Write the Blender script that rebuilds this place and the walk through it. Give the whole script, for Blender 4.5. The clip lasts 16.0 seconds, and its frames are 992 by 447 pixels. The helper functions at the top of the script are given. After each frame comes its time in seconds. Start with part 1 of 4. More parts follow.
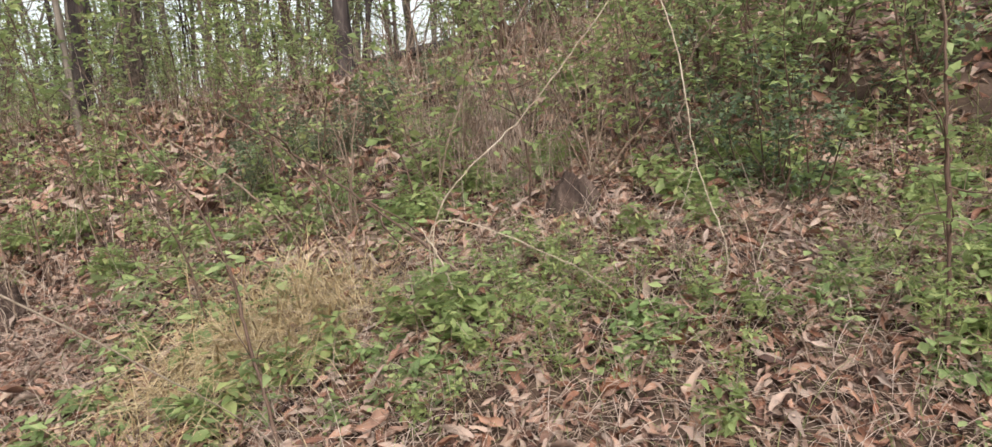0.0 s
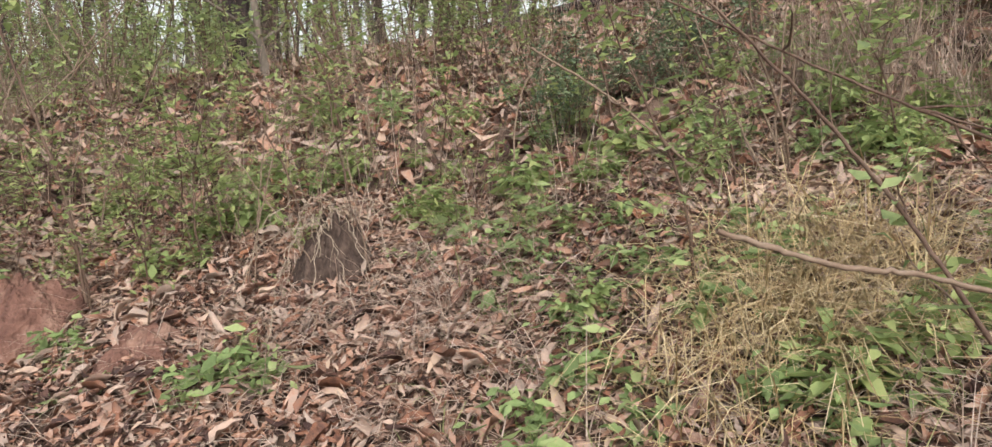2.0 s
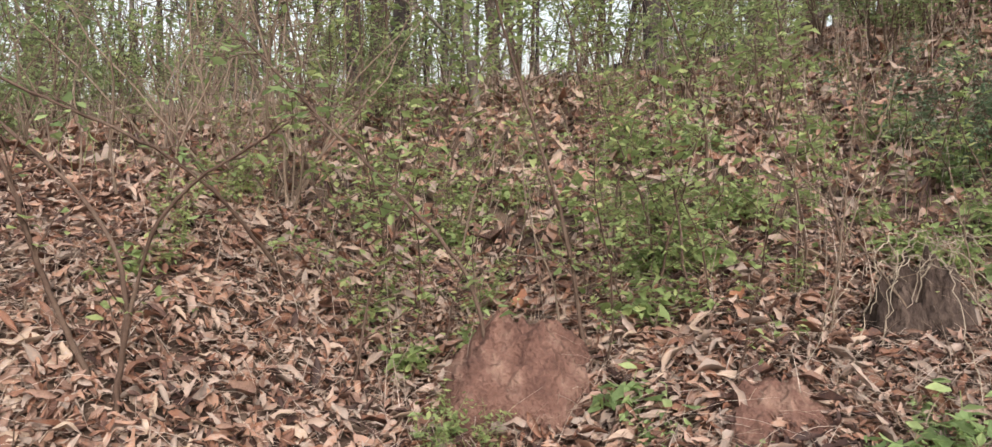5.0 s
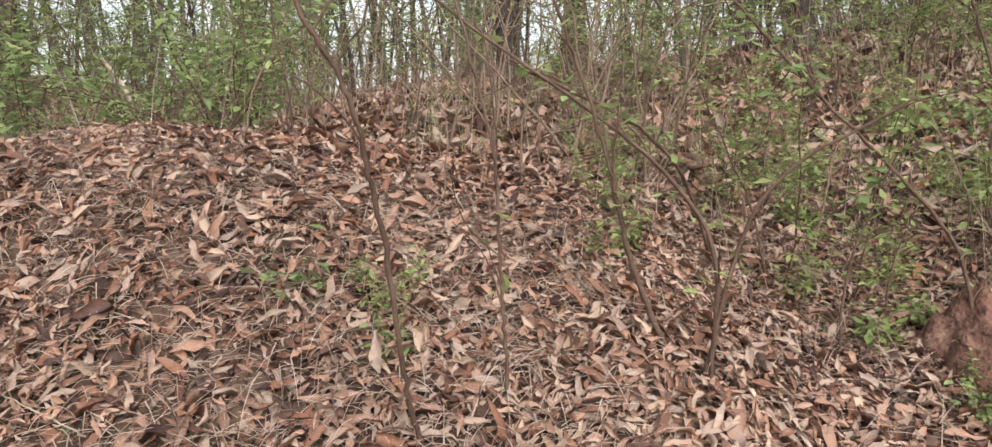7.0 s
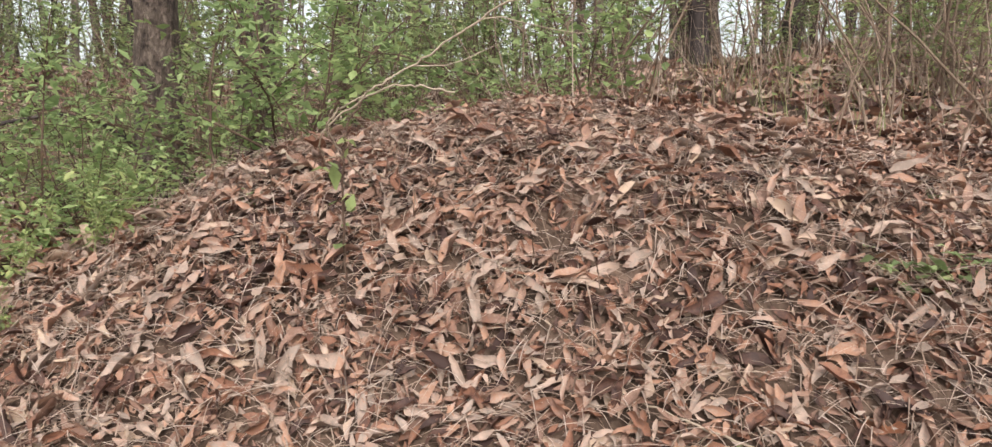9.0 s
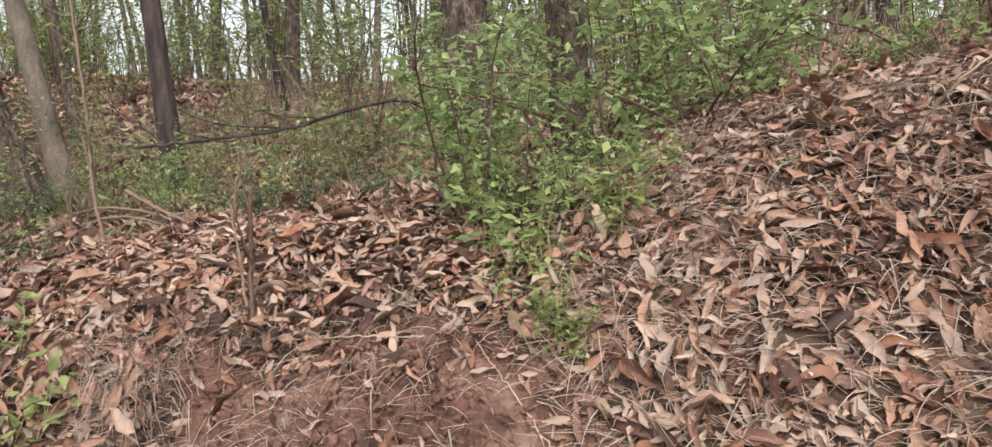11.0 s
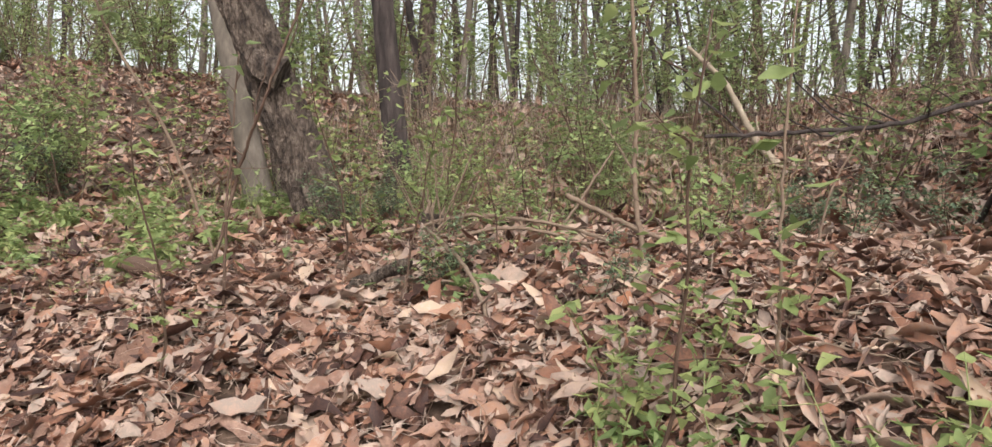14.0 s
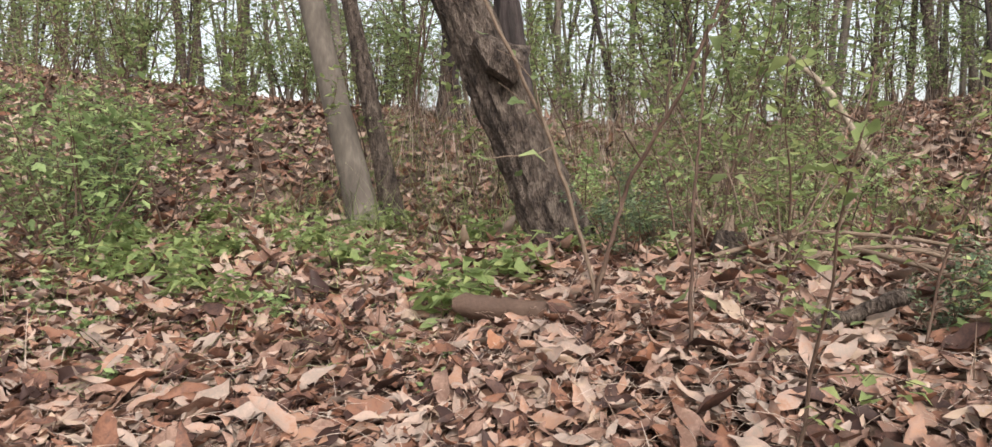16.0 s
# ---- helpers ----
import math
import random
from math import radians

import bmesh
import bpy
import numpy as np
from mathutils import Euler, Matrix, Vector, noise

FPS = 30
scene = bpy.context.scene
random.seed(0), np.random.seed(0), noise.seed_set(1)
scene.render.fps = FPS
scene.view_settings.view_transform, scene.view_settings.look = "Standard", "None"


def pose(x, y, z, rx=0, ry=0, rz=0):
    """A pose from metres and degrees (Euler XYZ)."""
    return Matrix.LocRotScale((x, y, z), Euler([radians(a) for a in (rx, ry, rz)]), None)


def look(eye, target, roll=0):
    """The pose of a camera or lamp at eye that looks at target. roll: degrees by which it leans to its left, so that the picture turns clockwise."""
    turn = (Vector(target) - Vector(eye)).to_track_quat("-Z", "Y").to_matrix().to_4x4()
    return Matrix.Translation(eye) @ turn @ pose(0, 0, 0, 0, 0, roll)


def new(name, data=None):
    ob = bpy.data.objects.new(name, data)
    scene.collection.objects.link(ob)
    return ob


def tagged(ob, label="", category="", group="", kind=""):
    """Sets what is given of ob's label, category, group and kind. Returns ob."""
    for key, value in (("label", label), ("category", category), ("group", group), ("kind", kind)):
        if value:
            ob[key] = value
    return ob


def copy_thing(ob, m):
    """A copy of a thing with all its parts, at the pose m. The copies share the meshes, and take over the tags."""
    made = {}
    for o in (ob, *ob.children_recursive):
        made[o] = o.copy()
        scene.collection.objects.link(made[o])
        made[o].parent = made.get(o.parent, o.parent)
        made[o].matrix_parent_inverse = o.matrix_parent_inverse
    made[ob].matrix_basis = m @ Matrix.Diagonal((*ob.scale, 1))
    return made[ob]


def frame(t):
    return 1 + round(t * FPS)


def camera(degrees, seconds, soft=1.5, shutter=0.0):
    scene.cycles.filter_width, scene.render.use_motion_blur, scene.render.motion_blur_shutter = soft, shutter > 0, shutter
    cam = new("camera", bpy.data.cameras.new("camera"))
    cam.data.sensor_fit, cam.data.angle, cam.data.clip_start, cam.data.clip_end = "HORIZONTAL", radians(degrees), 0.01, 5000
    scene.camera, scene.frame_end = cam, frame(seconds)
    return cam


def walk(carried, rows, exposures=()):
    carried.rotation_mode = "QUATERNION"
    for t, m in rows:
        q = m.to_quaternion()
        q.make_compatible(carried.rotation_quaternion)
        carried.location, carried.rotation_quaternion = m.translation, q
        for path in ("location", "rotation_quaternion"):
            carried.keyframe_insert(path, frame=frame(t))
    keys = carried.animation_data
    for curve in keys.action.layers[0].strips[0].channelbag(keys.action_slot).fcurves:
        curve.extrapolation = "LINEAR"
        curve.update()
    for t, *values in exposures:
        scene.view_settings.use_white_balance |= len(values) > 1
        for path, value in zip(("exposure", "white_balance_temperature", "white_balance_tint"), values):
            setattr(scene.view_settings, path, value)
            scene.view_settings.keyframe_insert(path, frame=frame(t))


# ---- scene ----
cam = camera(68.6, 16.0, soft=1.4)
PATH = [
    (0, (0.346, -0.54, 1.698), (0.109, 1.439, 1.533), -4.2),
    (0.5, (-0.185, -0.407, 1.62), (-0.417, 1.569, 1.415), -1.0),
    (1, (-0.552, -0.331, 1.609), (-0.812, 1.638, 1.373), -2.0),
    (1.5, (-1.048, -0.134, 1.54), (-1.34, 1.833, 1.331), -3.2),
    (2, (-1.442, -0.033, 1.535), (-1.759, 1.932, 1.337), -3.0),
    (2.5, (-1.923, -0.057, 1.541), (-2.226, 1.912, 1.366), -1.0),
    (3, (-2.236, 0.022, 1.503), (-2.457, 2.005, 1.376), -0.8),
    (3.5, (-2.674, 0.165, 1.498), (-2.828, 2.157, 1.421), 1.3),
    (4, (-3.114, 0.164, 1.484), (-3.259, 2.158, 1.408), 2.0),
    (4.5, (-3.489, 0.124, 1.548), (-3.619, 2.118, 1.487), 1.3),
    (5, (-3.761, 0.169, 1.507), (-3.902, 2.163, 1.44), -0.4),
    (5.2, (-3.933, 0.236, 1.465), (-4.078, 2.23, 1.399), -1.7),
    (7.3, (-5.55, -0.025, 1.538), (-5.728, 1.963, 1.42), -1.0),
    (7.5, (-5.674, 0.069, 1.58), (-5.875, 2.056, 1.467), -1.3),
    (8, (-6.145, 0.166, 1.484), (-6.367, 2.153, 1.446), -0.6),
    (8.5, (-6.517, 0.117, 1.53), (-6.765, 2.099, 1.431), -0.0),
    (9, (-6.904, 0.153, 1.472), (-7.208, 2.126, 1.354), -0.9),
    (9.5, (-7.324, 0.211, 1.476), (-7.647, 2.181, 1.354), -1.5),
    (10, (-7.723, 0.197, 1.415), (-8.079, 2.161, 1.296), 0.8),
    (10.2, (-7.825, 0.186, 1.441), (-8.201, 2.147, 1.329), 0.2),
    (12.3, (-9.353, 0.277, 1.423), (-9.735, 2.234, 1.269), -7.7),
    (12.5, (-9.512, 0.35, 1.398), (-9.877, 2.314, 1.297), -7.3),
    (13, (-9.907, 0.488, 1.383), (-10.263, 2.454, 1.286), -2.7),
    (13.5, (-10.28, 0.523, 1.38), (-10.655, 2.486, 1.284), 1.3),
    (14, (-10.578, 0.569, 1.444), (-10.948, 2.534, 1.407), -0.0),
    (14.5, (-10.989, 0.787, 1.428), (-11.223, 2.773, 1.419), -0.9),
    (15, (-11.398, 0.885, 1.452), (-11.621, 2.873, 1.443), -0.7),
    (15.5, (-11.795, 0.876, 1.51), (-11.984, 2.867, 1.523), -0.2),
    (16, (-12.197, 0.936, 1.458), (-12.328, 2.931, 1.468), -0.9),
]
walk(cam, [(t, look(eye, target, roll)) for t, eye, target, roll in PATH])
scene.view_settings.exposure = 0.52

# ---- light: a bright overcast spring sky ----
world = bpy.data.worlds.new("overcast_sky")
scene.world = world
world.use_nodes = True
wn, wl = world.node_tree.nodes, world.node_tree.links
sky = wn.new("ShaderNodeTexSky")
sky.sky_type = "NISHITA"
sky.sun_disc = False
sky.sun_elevation, sky.sun_rotation = radians(40), radians(162)
sky.air_density, sky.dust_density = 1.5, 4.0
grey = wn.new("ShaderNodeHueSaturation")
grey.inputs["Saturation"].default_value = 0.34
wl.new(sky.outputs[0], grey.inputs["Color"])
wl.new(grey.outputs[0], wn["Background"].inputs["Color"])
wn["Background"].inputs["Strength"].default_value = 0.19
sun_data = bpy.data.lights.new("sun", "SUN")
sun_data.energy, sun_data.angle, sun_data.color = 1.45, radians(25), (1.0, 0.985, 0.96)
sun = new("sun", sun_data)
sun.matrix_world = look((4, -12, 10.5), (0, 0, 0))


# ---- materials ----
def ramp(nodes, links, value, stops):
    r = nodes.new("ShaderNodeValToRGB")
    el = r.color_ramp.elements
    while len(el) < len(stops):
        el.new(0.5)
    for e, (p, c) in zip(el, stops):
        e.position, e.color = p, (*c, 1)
    links.new(value, r.inputs[0])
    return r.outputs[0]


def surface(name, stops, scale=4.0, fine=40.0, rough=0.85, bump=0.3, vary="noise", through_light=0.0, stretch=(1, 1, 1), dist=0.01):
    """Colour by noise at two scales or by piece, with a fine bump; through_light lets light pass, as in leaves."""
    m = bpy.data.materials.new(name)
    m.use_nodes = True
    n, l = m.node_tree.nodes, m.node_tree.links
    bsdf = n["Principled BSDF"]
    co = n.new("ShaderNodeNewGeometry")
    mp = n.new("ShaderNodeMapping")
    mp.inputs["Scale"].default_value = stretch
    l.new(co.outputs["Position"], mp.inputs[0])
    big = n.new("ShaderNodeTexNoise")
    big.inputs["Scale"].default_value, big.inputs["Detail"].default_value = scale, 5
    small = n.new("ShaderNodeTexNoise")
    small.inputs["Scale"].default_value, small.inputs["Detail"].default_value = fine, 6
    for t in (big, small):
        l.new(mp.outputs[0], t.inputs["Vector"])
    a = n.new("ShaderNodeMath")
    a.operation = "MULTIPLY_ADD"
    l.new(small.outputs[0], a.inputs[0])
    a.inputs[1].default_value = 0.5
    if vary == "noise":
        b = n.new("ShaderNodeMath")
        b.operation = "MULTIPLY_ADD"
        l.new(big.outputs[0], b.inputs[0])
        b.inputs[1].default_value, b.inputs[2].default_value = 1.1, -0.3
        l.new(b.outputs[0], a.inputs[2])
    else:
        b = n.new("ShaderNodeMath")
        b.operation = "MULTIPLY_ADD"
        if vary == "island":
            l.new(co.outputs["Random Per Island"], b.inputs[0])
        else:
            l.new(n.new("ShaderNodeObjectInfo").outputs["Random"], b.inputs[0])
        b.inputs[1].default_value, b.inputs[2].default_value = 0.9, -0.2
        l.new(b.outputs[0], a.inputs[2])
    col = ramp(n, l, a.outputs[0], stops)
    l.new(col, bsdf.inputs["Base Color"])
    bsdf.inputs["Roughness"].default_value = rough
    bsdf.inputs["Specular IOR Level"].default_value = 0.25
    bp = n.new("ShaderNodeBump")
    bp.inputs["Strength"].default_value, bp.inputs["Distance"].default_value = bump, dist
    l.new(small.outputs[0], bp.inputs["Height"])
    l.new(bp.outputs[0], bsdf.inputs["Normal"])
    if through_light:
        tr = n.new("ShaderNodeBsdfTranslucent")
        l.new(col, tr.inputs["Color"])
        mix = n.new("ShaderNodeMixShader")
        mix.inputs[0].default_value = through_light
        l.new(bsdf.outputs[0], mix.inputs[1])
        l.new(tr.outputs[0], mix.inputs[2])
        l.new(mix.outputs[0], n["Material Output"].inputs["Surface"])
    return m


M_SOIL = surface("forest_soil", [(0.2, (0.035, 0.022, 0.016)), (0.5, (0.085, 0.055, 0.04)), (0.8, (0.18, 0.12, 0.09))], 3, 60, 0.95, 0.8)
M_CLAY = surface("red_clay", [(0.2, (0.05, 0.027, 0.021)), (0.45, (0.13, 0.07, 0.053)), (0.62, (0.20, 0.115, 0.088)), (0.85, (0.29, 0.195, 0.16))], 9, 48, 0.95, 1.0, dist=0.03)
LITTER = [
    (0.0, (0.0475, 0.0246, 0.0202)), (0.12, (0.11, 0.055, 0.0403)), (0.22, (0.238, 0.109, 0.0665)), (0.32, (0.19, 0.109, 0.0806)), (0.42, (0.313, 0.194, 0.146)), (0.50, (0.352, 0.194, 0.127)),
    (0.58, (0.38, 0.256, 0.202)), (0.66, (0.285, 0.223, 0.186)), (0.76, (0.418, 0.298, 0.241)), (0.86, (0.447, 0.327, 0.237)), (0.94, (0.475, 0.364, 0.318)), (1.0, (0.551, 0.445, 0.393)),
]


def leaf_litter_surface(name, source):
    """Dry leaf: every leaf has its own shade, patches of ground run redder or greyer, veins and blotches on each."""
    m = bpy.data.materials.new(name)
    m.use_nodes = True
    n, l = m.node_tree.nodes, m.node_tree.links
    bsdf = n["Principled BSDF"]
    geo = n.new("ShaderNodeNewGeometry")
    own = geo.outputs["Random Per Island"] if source == "island" else n.new("ShaderNodeObjectInfo").outputs["Random"]

    def noise(scale, detail):
        t = n.new("ShaderNodeTexNoise")
        t.inputs["Scale"].default_value, t.inputs["Detail"].default_value = scale, detail
        l.new(geo.outputs["Position"], t.inputs["Vector"])
        return t.outputs[0]

    def sum_up(value, factor, add):
        k = n.new("ShaderNodeMath")
        k.operation = "MULTIPLY_ADD"
        l.new(value, k.inputs[0])
        k.inputs[1].default_value = factor
        if isinstance(add, float):
            k.inputs[2].default_value = add
        else:
            l.new(add, k.inputs[2])
        return k.outputs[0]

    patch, blotch, grain = noise(1.3, 3), noise(38, 4), noise(170, 5)
    shade = sum_up(own, 0.86, sum_up(patch, 0.5, sum_up(blotch, 0.34, sum_up(grain, 0.2, -0.55))))
    col = ramp(n, l, shade, LITTER)
    l.new(col, bsdf.inputs["Base Color"])
    bsdf.inputs["Roughness"].default_value = 0.62
    bsdf.inputs["Specular IOR Level"].default_value = 0.3
    bump = n.new("ShaderNodeBump")
    bump.inputs["Strength"].default_value, bump.inputs["Distance"].default_value = 0.5, 0.004
    l.new(blotch, bump.inputs["Height"])
    l.new(bump.outputs[0], bsdf.inputs["Normal"])
    tr = n.new("ShaderNodeBsdfTranslucent")
    l.new(col, tr.inputs["Color"])
    mix = n.new("ShaderNodeMixShader")
    mix.inputs[0].default_value = 0.12
    l.new(bsdf.outputs[0], mix.inputs[1])
    l.new(tr.outputs[0], mix.inputs[2])
    l.new(mix.outputs[0], n["Material Output"].inputs["Surface"])
    return m


M_LITTER = leaf_litter_surface("dead_leaf", "island")
M_LEAF_ONE = leaf_litter_surface("dead_leaf_single", "object")
M_ROT = surface("rotten_wood", [(0.2, (0.018, 0.012, 0.01)), (0.5, (0.06, 0.04, 0.032)), (0.8, (0.15, 0.105, 0.085))], 12, 60, 0.95, 1.0, stretch=(1, 1, 0.4), dist=0.03)
M_EARTH = surface("dug_red_earth", [(0.2, (0.075, 0.036, 0.028)), (0.5, (0.16, 0.082, 0.062)), (0.8, (0.27, 0.165, 0.125))], 9, 50, 0.95, 1.0, dist=0.03)
M_STRAW = surface("dry_straw", [(0.0, (0.259, 0.171, 0.126)), (0.5, (0.461, 0.347, 0.278)), (1.0, (0.634, 0.522, 0.452))], 4, 60, 0.8, 0.1, "island", 0.3)
M_GOLD = surface("golden_straw", [(0.0, (0.418, 0.297, 0.158)), (0.5, (0.616, 0.473, 0.273)), (1.0, (0.77, 0.649, 0.441))], 4, 60, 0.8, 0.1, "island", 0.3)
M_TWIG = surface("grey_brown_twig", [(0.1, (0.072, 0.0468, 0.0351)), (0.5, (0.16, 0.109, 0.078)), (0.9, (0.272, 0.211, 0.164))], 6, 70, 0.85, 0.3, "island")
M_PALE = surface("bleached_dead_wood", [(0.1, (0.20, 0.155, 0.115)), (0.5, (0.36, 0.29, 0.22)), (0.9, (0.52, 0.44, 0.36))], 6, 70, 0.8, 0.3)
M_STEM = surface("red_brown_stem", [(0.1, (0.0408, 0.0238, 0.0175)), (0.5, (0.0952, 0.0578, 0.042)), (0.9, (0.163, 0.116, 0.084))], 8, 90, 0.75, 0.3)
M_BARK = surface("furrowed_bark", [(0.3, (0.034, 0.025, 0.021)), (0.5, (0.10, 0.074, 0.06)), (0.7, (0.20, 0.155, 0.125))], 30, 110, 0.95, 1.0, stretch=(1, 1, 0.4), dist=0.05)
M_BARK_DARK = surface("dark_bark", [(0.15, (0.012, 0.00986, 0.0096)), (0.5, (0.042, 0.0319, 0.03)), (0.85, (0.096, 0.0754, 0.069))], 10, 35, 0.95, 0.9, stretch=(1, 1, 0.25), dist=0.02)
M_BARK_PALE = surface("smooth_grey_bark", [(0.15, (0.055, 0.046, 0.039)), (0.5, (0.14, 0.115, 0.095)), (0.85, (0.26, 0.22, 0.185))], 7, 40, 0.9, 0.5, stretch=(1, 1, 0.35), dist=0.01)
M_OLIVE = surface("olive_grass", [(0.0, (0.135, 0.171, 0.0675)), (0.5, (0.261, 0.292, 0.124)), (1.0, (0.418, 0.422, 0.213))], 3, 60, 0.8, 0.1, "island", 0.3)
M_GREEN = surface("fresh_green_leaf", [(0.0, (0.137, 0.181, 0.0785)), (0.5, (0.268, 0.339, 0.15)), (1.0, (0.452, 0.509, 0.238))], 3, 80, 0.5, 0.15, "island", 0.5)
M_FRESH = surface("new_spring_leaf", [(0.0, (0.169, 0.233, 0.0979)), (0.5, (0.314, 0.414, 0.175)), (1.0, (0.507, 0.598, 0.274))], 3, 80, 0.5, 0.15, "island", 0.55)
M_LIME = surface("yellow_green_leaf", [(0.0, (0.166, 0.217, 0.0851)), (0.5, (0.29, 0.356, 0.141)), (1.0, (0.435, 0.465, 0.193))], 3, 80, 0.5, 0.15, "island", 0.5)
M_DEEP = surface("deep_green_leaf", [(0.0, (0.0725, 0.106, 0.0642)), (0.5, (0.151, 0.206, 0.121)), (1.0, (0.266, 0.323, 0.185))], 3, 80, 0.45, 0.15, "island", 0.4)

# ---- ground shape ----
STATION = [4.0, 0.0, -2.0, -4.2, -5.4, -7.0, -8.0, -8.8, -9.7, -11.7, -14.7, -19.7]
ACROSS = [0.5, 1.3, 1.8, 2.2, 2.6, 3.2, 4.2, 6.0, 10.0, 18.0]
RISE_EAST = [
    [0.05, 0.70, 1.10, 1.30, 1.50, 1.80, 2.40, 3.30, 4.60, 5.80],
    [0.05, 0.70, 1.08, 1.24, 1.38, 1.57, 1.96, 2.65, 3.65, 4.60],
    [0.02, 0.38, 0.68, 0.88, 1.07, 1.24, 1.64, 2.26, 3.30, 4.25],
    [0.00, 0.35, 0.60, 0.73, 0.84, 1.04, 1.50, 2.26, 3.05, 3.85],
    [0.00, 0.42, 0.84, 1.12, 1.32, 1.52, 1.80, 2.25, 2.95, 3.80],
    [0.00, 0.50, 1.00, 1.47, 1.66, 1.74, 1.80, 2.10, 2.90, 3.80],
    [0.00, 0.40, 1.00, 1.39, 1.57, 1.61, 1.63, 1.85, 2.75, 3.70],
]
RISE_WEST = [
    [0.00, 0.25, 1.02, 1.22, 1.29, 1.33, 1.37, 1.60, 2.58, 3.60],
    [0.02, 0.43, 1.03, 1.20, 1.25, 1.28, 1.30, 1.46, 2.50, 3.70],
    [0.02, 0.34, 0.69, 0.95, 1.09, 1.21, 1.33, 1.44, 2.62, 3.95],
    [0.02, 0.34, 0.66, 0.89, 1.04, 1.17, 1.32, 1.58, 2.95, 4.15],
    [0.02, 0.34, 0.68, 0.93, 1.13, 1.39, 1.83, 2.52, 3.65, 4.60],
]
RISE = RISE_EAST + RISE_WEST


def smooth_rise(x, y):
    """Height of the bank and hill, without its small lumps."""
    x, y = np.asarray(x, float), np.asarray(y, float)
    st, table = np.array(STATION[::-1]), np.array(RISE[::-1])
    u = np.clip(np.interp(x, st, np.arange(len(st))), 0, len(st) - 1.001)
    i = u.astype(int)
    w = (u - i) ** 2 * (3 - 2 * (u - i))
    v = np.clip(np.interp(y, ACROSS, np.arange(len(ACROSS))), 0, len(ACROSS) - 1.001)
    j = v.astype(int)
    q = v - j
    low = table[i, j] * (1 - q) + table[i, j + 1] * q
    high = table[i + 1, j] * (1 - q) + table[i + 1, j + 1] * q
    z = low * (1 - w) + high * w
    return z * np.clip(1 - (y - 18) / 22, 0, 1) * np.clip(1 - (np.abs(x + 6) - 25) / 30, 0, 1)


def height(x, y):
    x, y = np.asarray(x, float), np.asarray(y, float)
    z = 0.2 * smooth_rise(x, y)
    for dx, dy in ((0.25, 0), (-0.25, 0), (0, 0.12), (0, -0.12)):
        z = z + 0.2 * smooth_rise(x + dx, y + dy)
    lump = 0.035 * np.sin(2.3 * x + 1.1 * y) * np.sin(1.7 * y - 0.6 * x + 1) + 0.018 * np.sin(5.1 * x - 2.2 * y) * np.sin(4.3 * y + 1.4 * x)
    lump = lump + 0.008 * np.sin(13 * x + 4 * y) * np.sin(11 * y - 5 * x)
    hollow = 0.13 * np.exp(-((x + 9.46) / 0.10) ** 2 - ((y - 1.73) / 0.06) ** 2) + 0.07 * np.exp(-((x + 7.1) / 0.10) ** 2 - ((y - 2.1) / 0.06) ** 2)
    return z + lump * np.clip((y - 0.6) / 0.8, 0, 1) - hollow


def bare(x, y):
    """How far the red clay of the cut bank shows: 1 bare, 0 covered."""
    x, y = np.asarray(x, float), np.asarray(y, float)
    top = 1.98 - 0.16 * np.clip((-9.0 - x) / 0.3, 0, 1) + 0.06 * np.sin(3.1 * x) + 0.05 * np.sin(9 * x) + 0.05 * np.sin(1.3 * x + 2)
    a = np.clip((-8.3 - x) / 0.35, 0, 1) * np.clip((x + 9.65) / 0.25, 0, 1)
    return a * np.clip((top - y) / 0.1, 0, 1) * np.clip((y - 1.0) / 0.2, 0, 1)
# ---- end of ground shape ----


# ---- mesh helpers ----
rng = np.random.default_rng(7)


def obj(name, verts, faces, material, parent=None, smooth=True, label=""):
    """One mesh object from arrays of points and of faces that all have as many corners."""
    verts, faces = np.asarray(verts, np.float32), np.asarray(faces, np.int32)
    me = bpy.data.meshes.new(name)
    k = faces.shape[1]
    me.vertices.add(len(verts))
    me.vertices.foreach_set("co", verts.ravel())
    me.loops.add(faces.size)
    me.loops.foreach_set("vertex_index", faces.ravel())
    me.polygons.add(len(faces))
    me.polygons.foreach_set("loop_start", np.arange(0, faces.size, k, dtype=np.int32))
    me.polygons.foreach_set("use_smooth", np.full(len(faces), smooth))
    me.update(calc_edges=True)
    me.materials.append(material)
    ob = new(name, me)
    if parent:
        ob.parent = parent
    if label:
        tagged(ob, label)
    return ob


def join(pieces):
    vs, fs, n = [], [], 0
    for v, f in pieces:
        vs.append(np.asarray(v))
        fs.append(np.asarray(f) + n)
        n += len(v)
    return np.concatenate(vs), np.concatenate(fs)


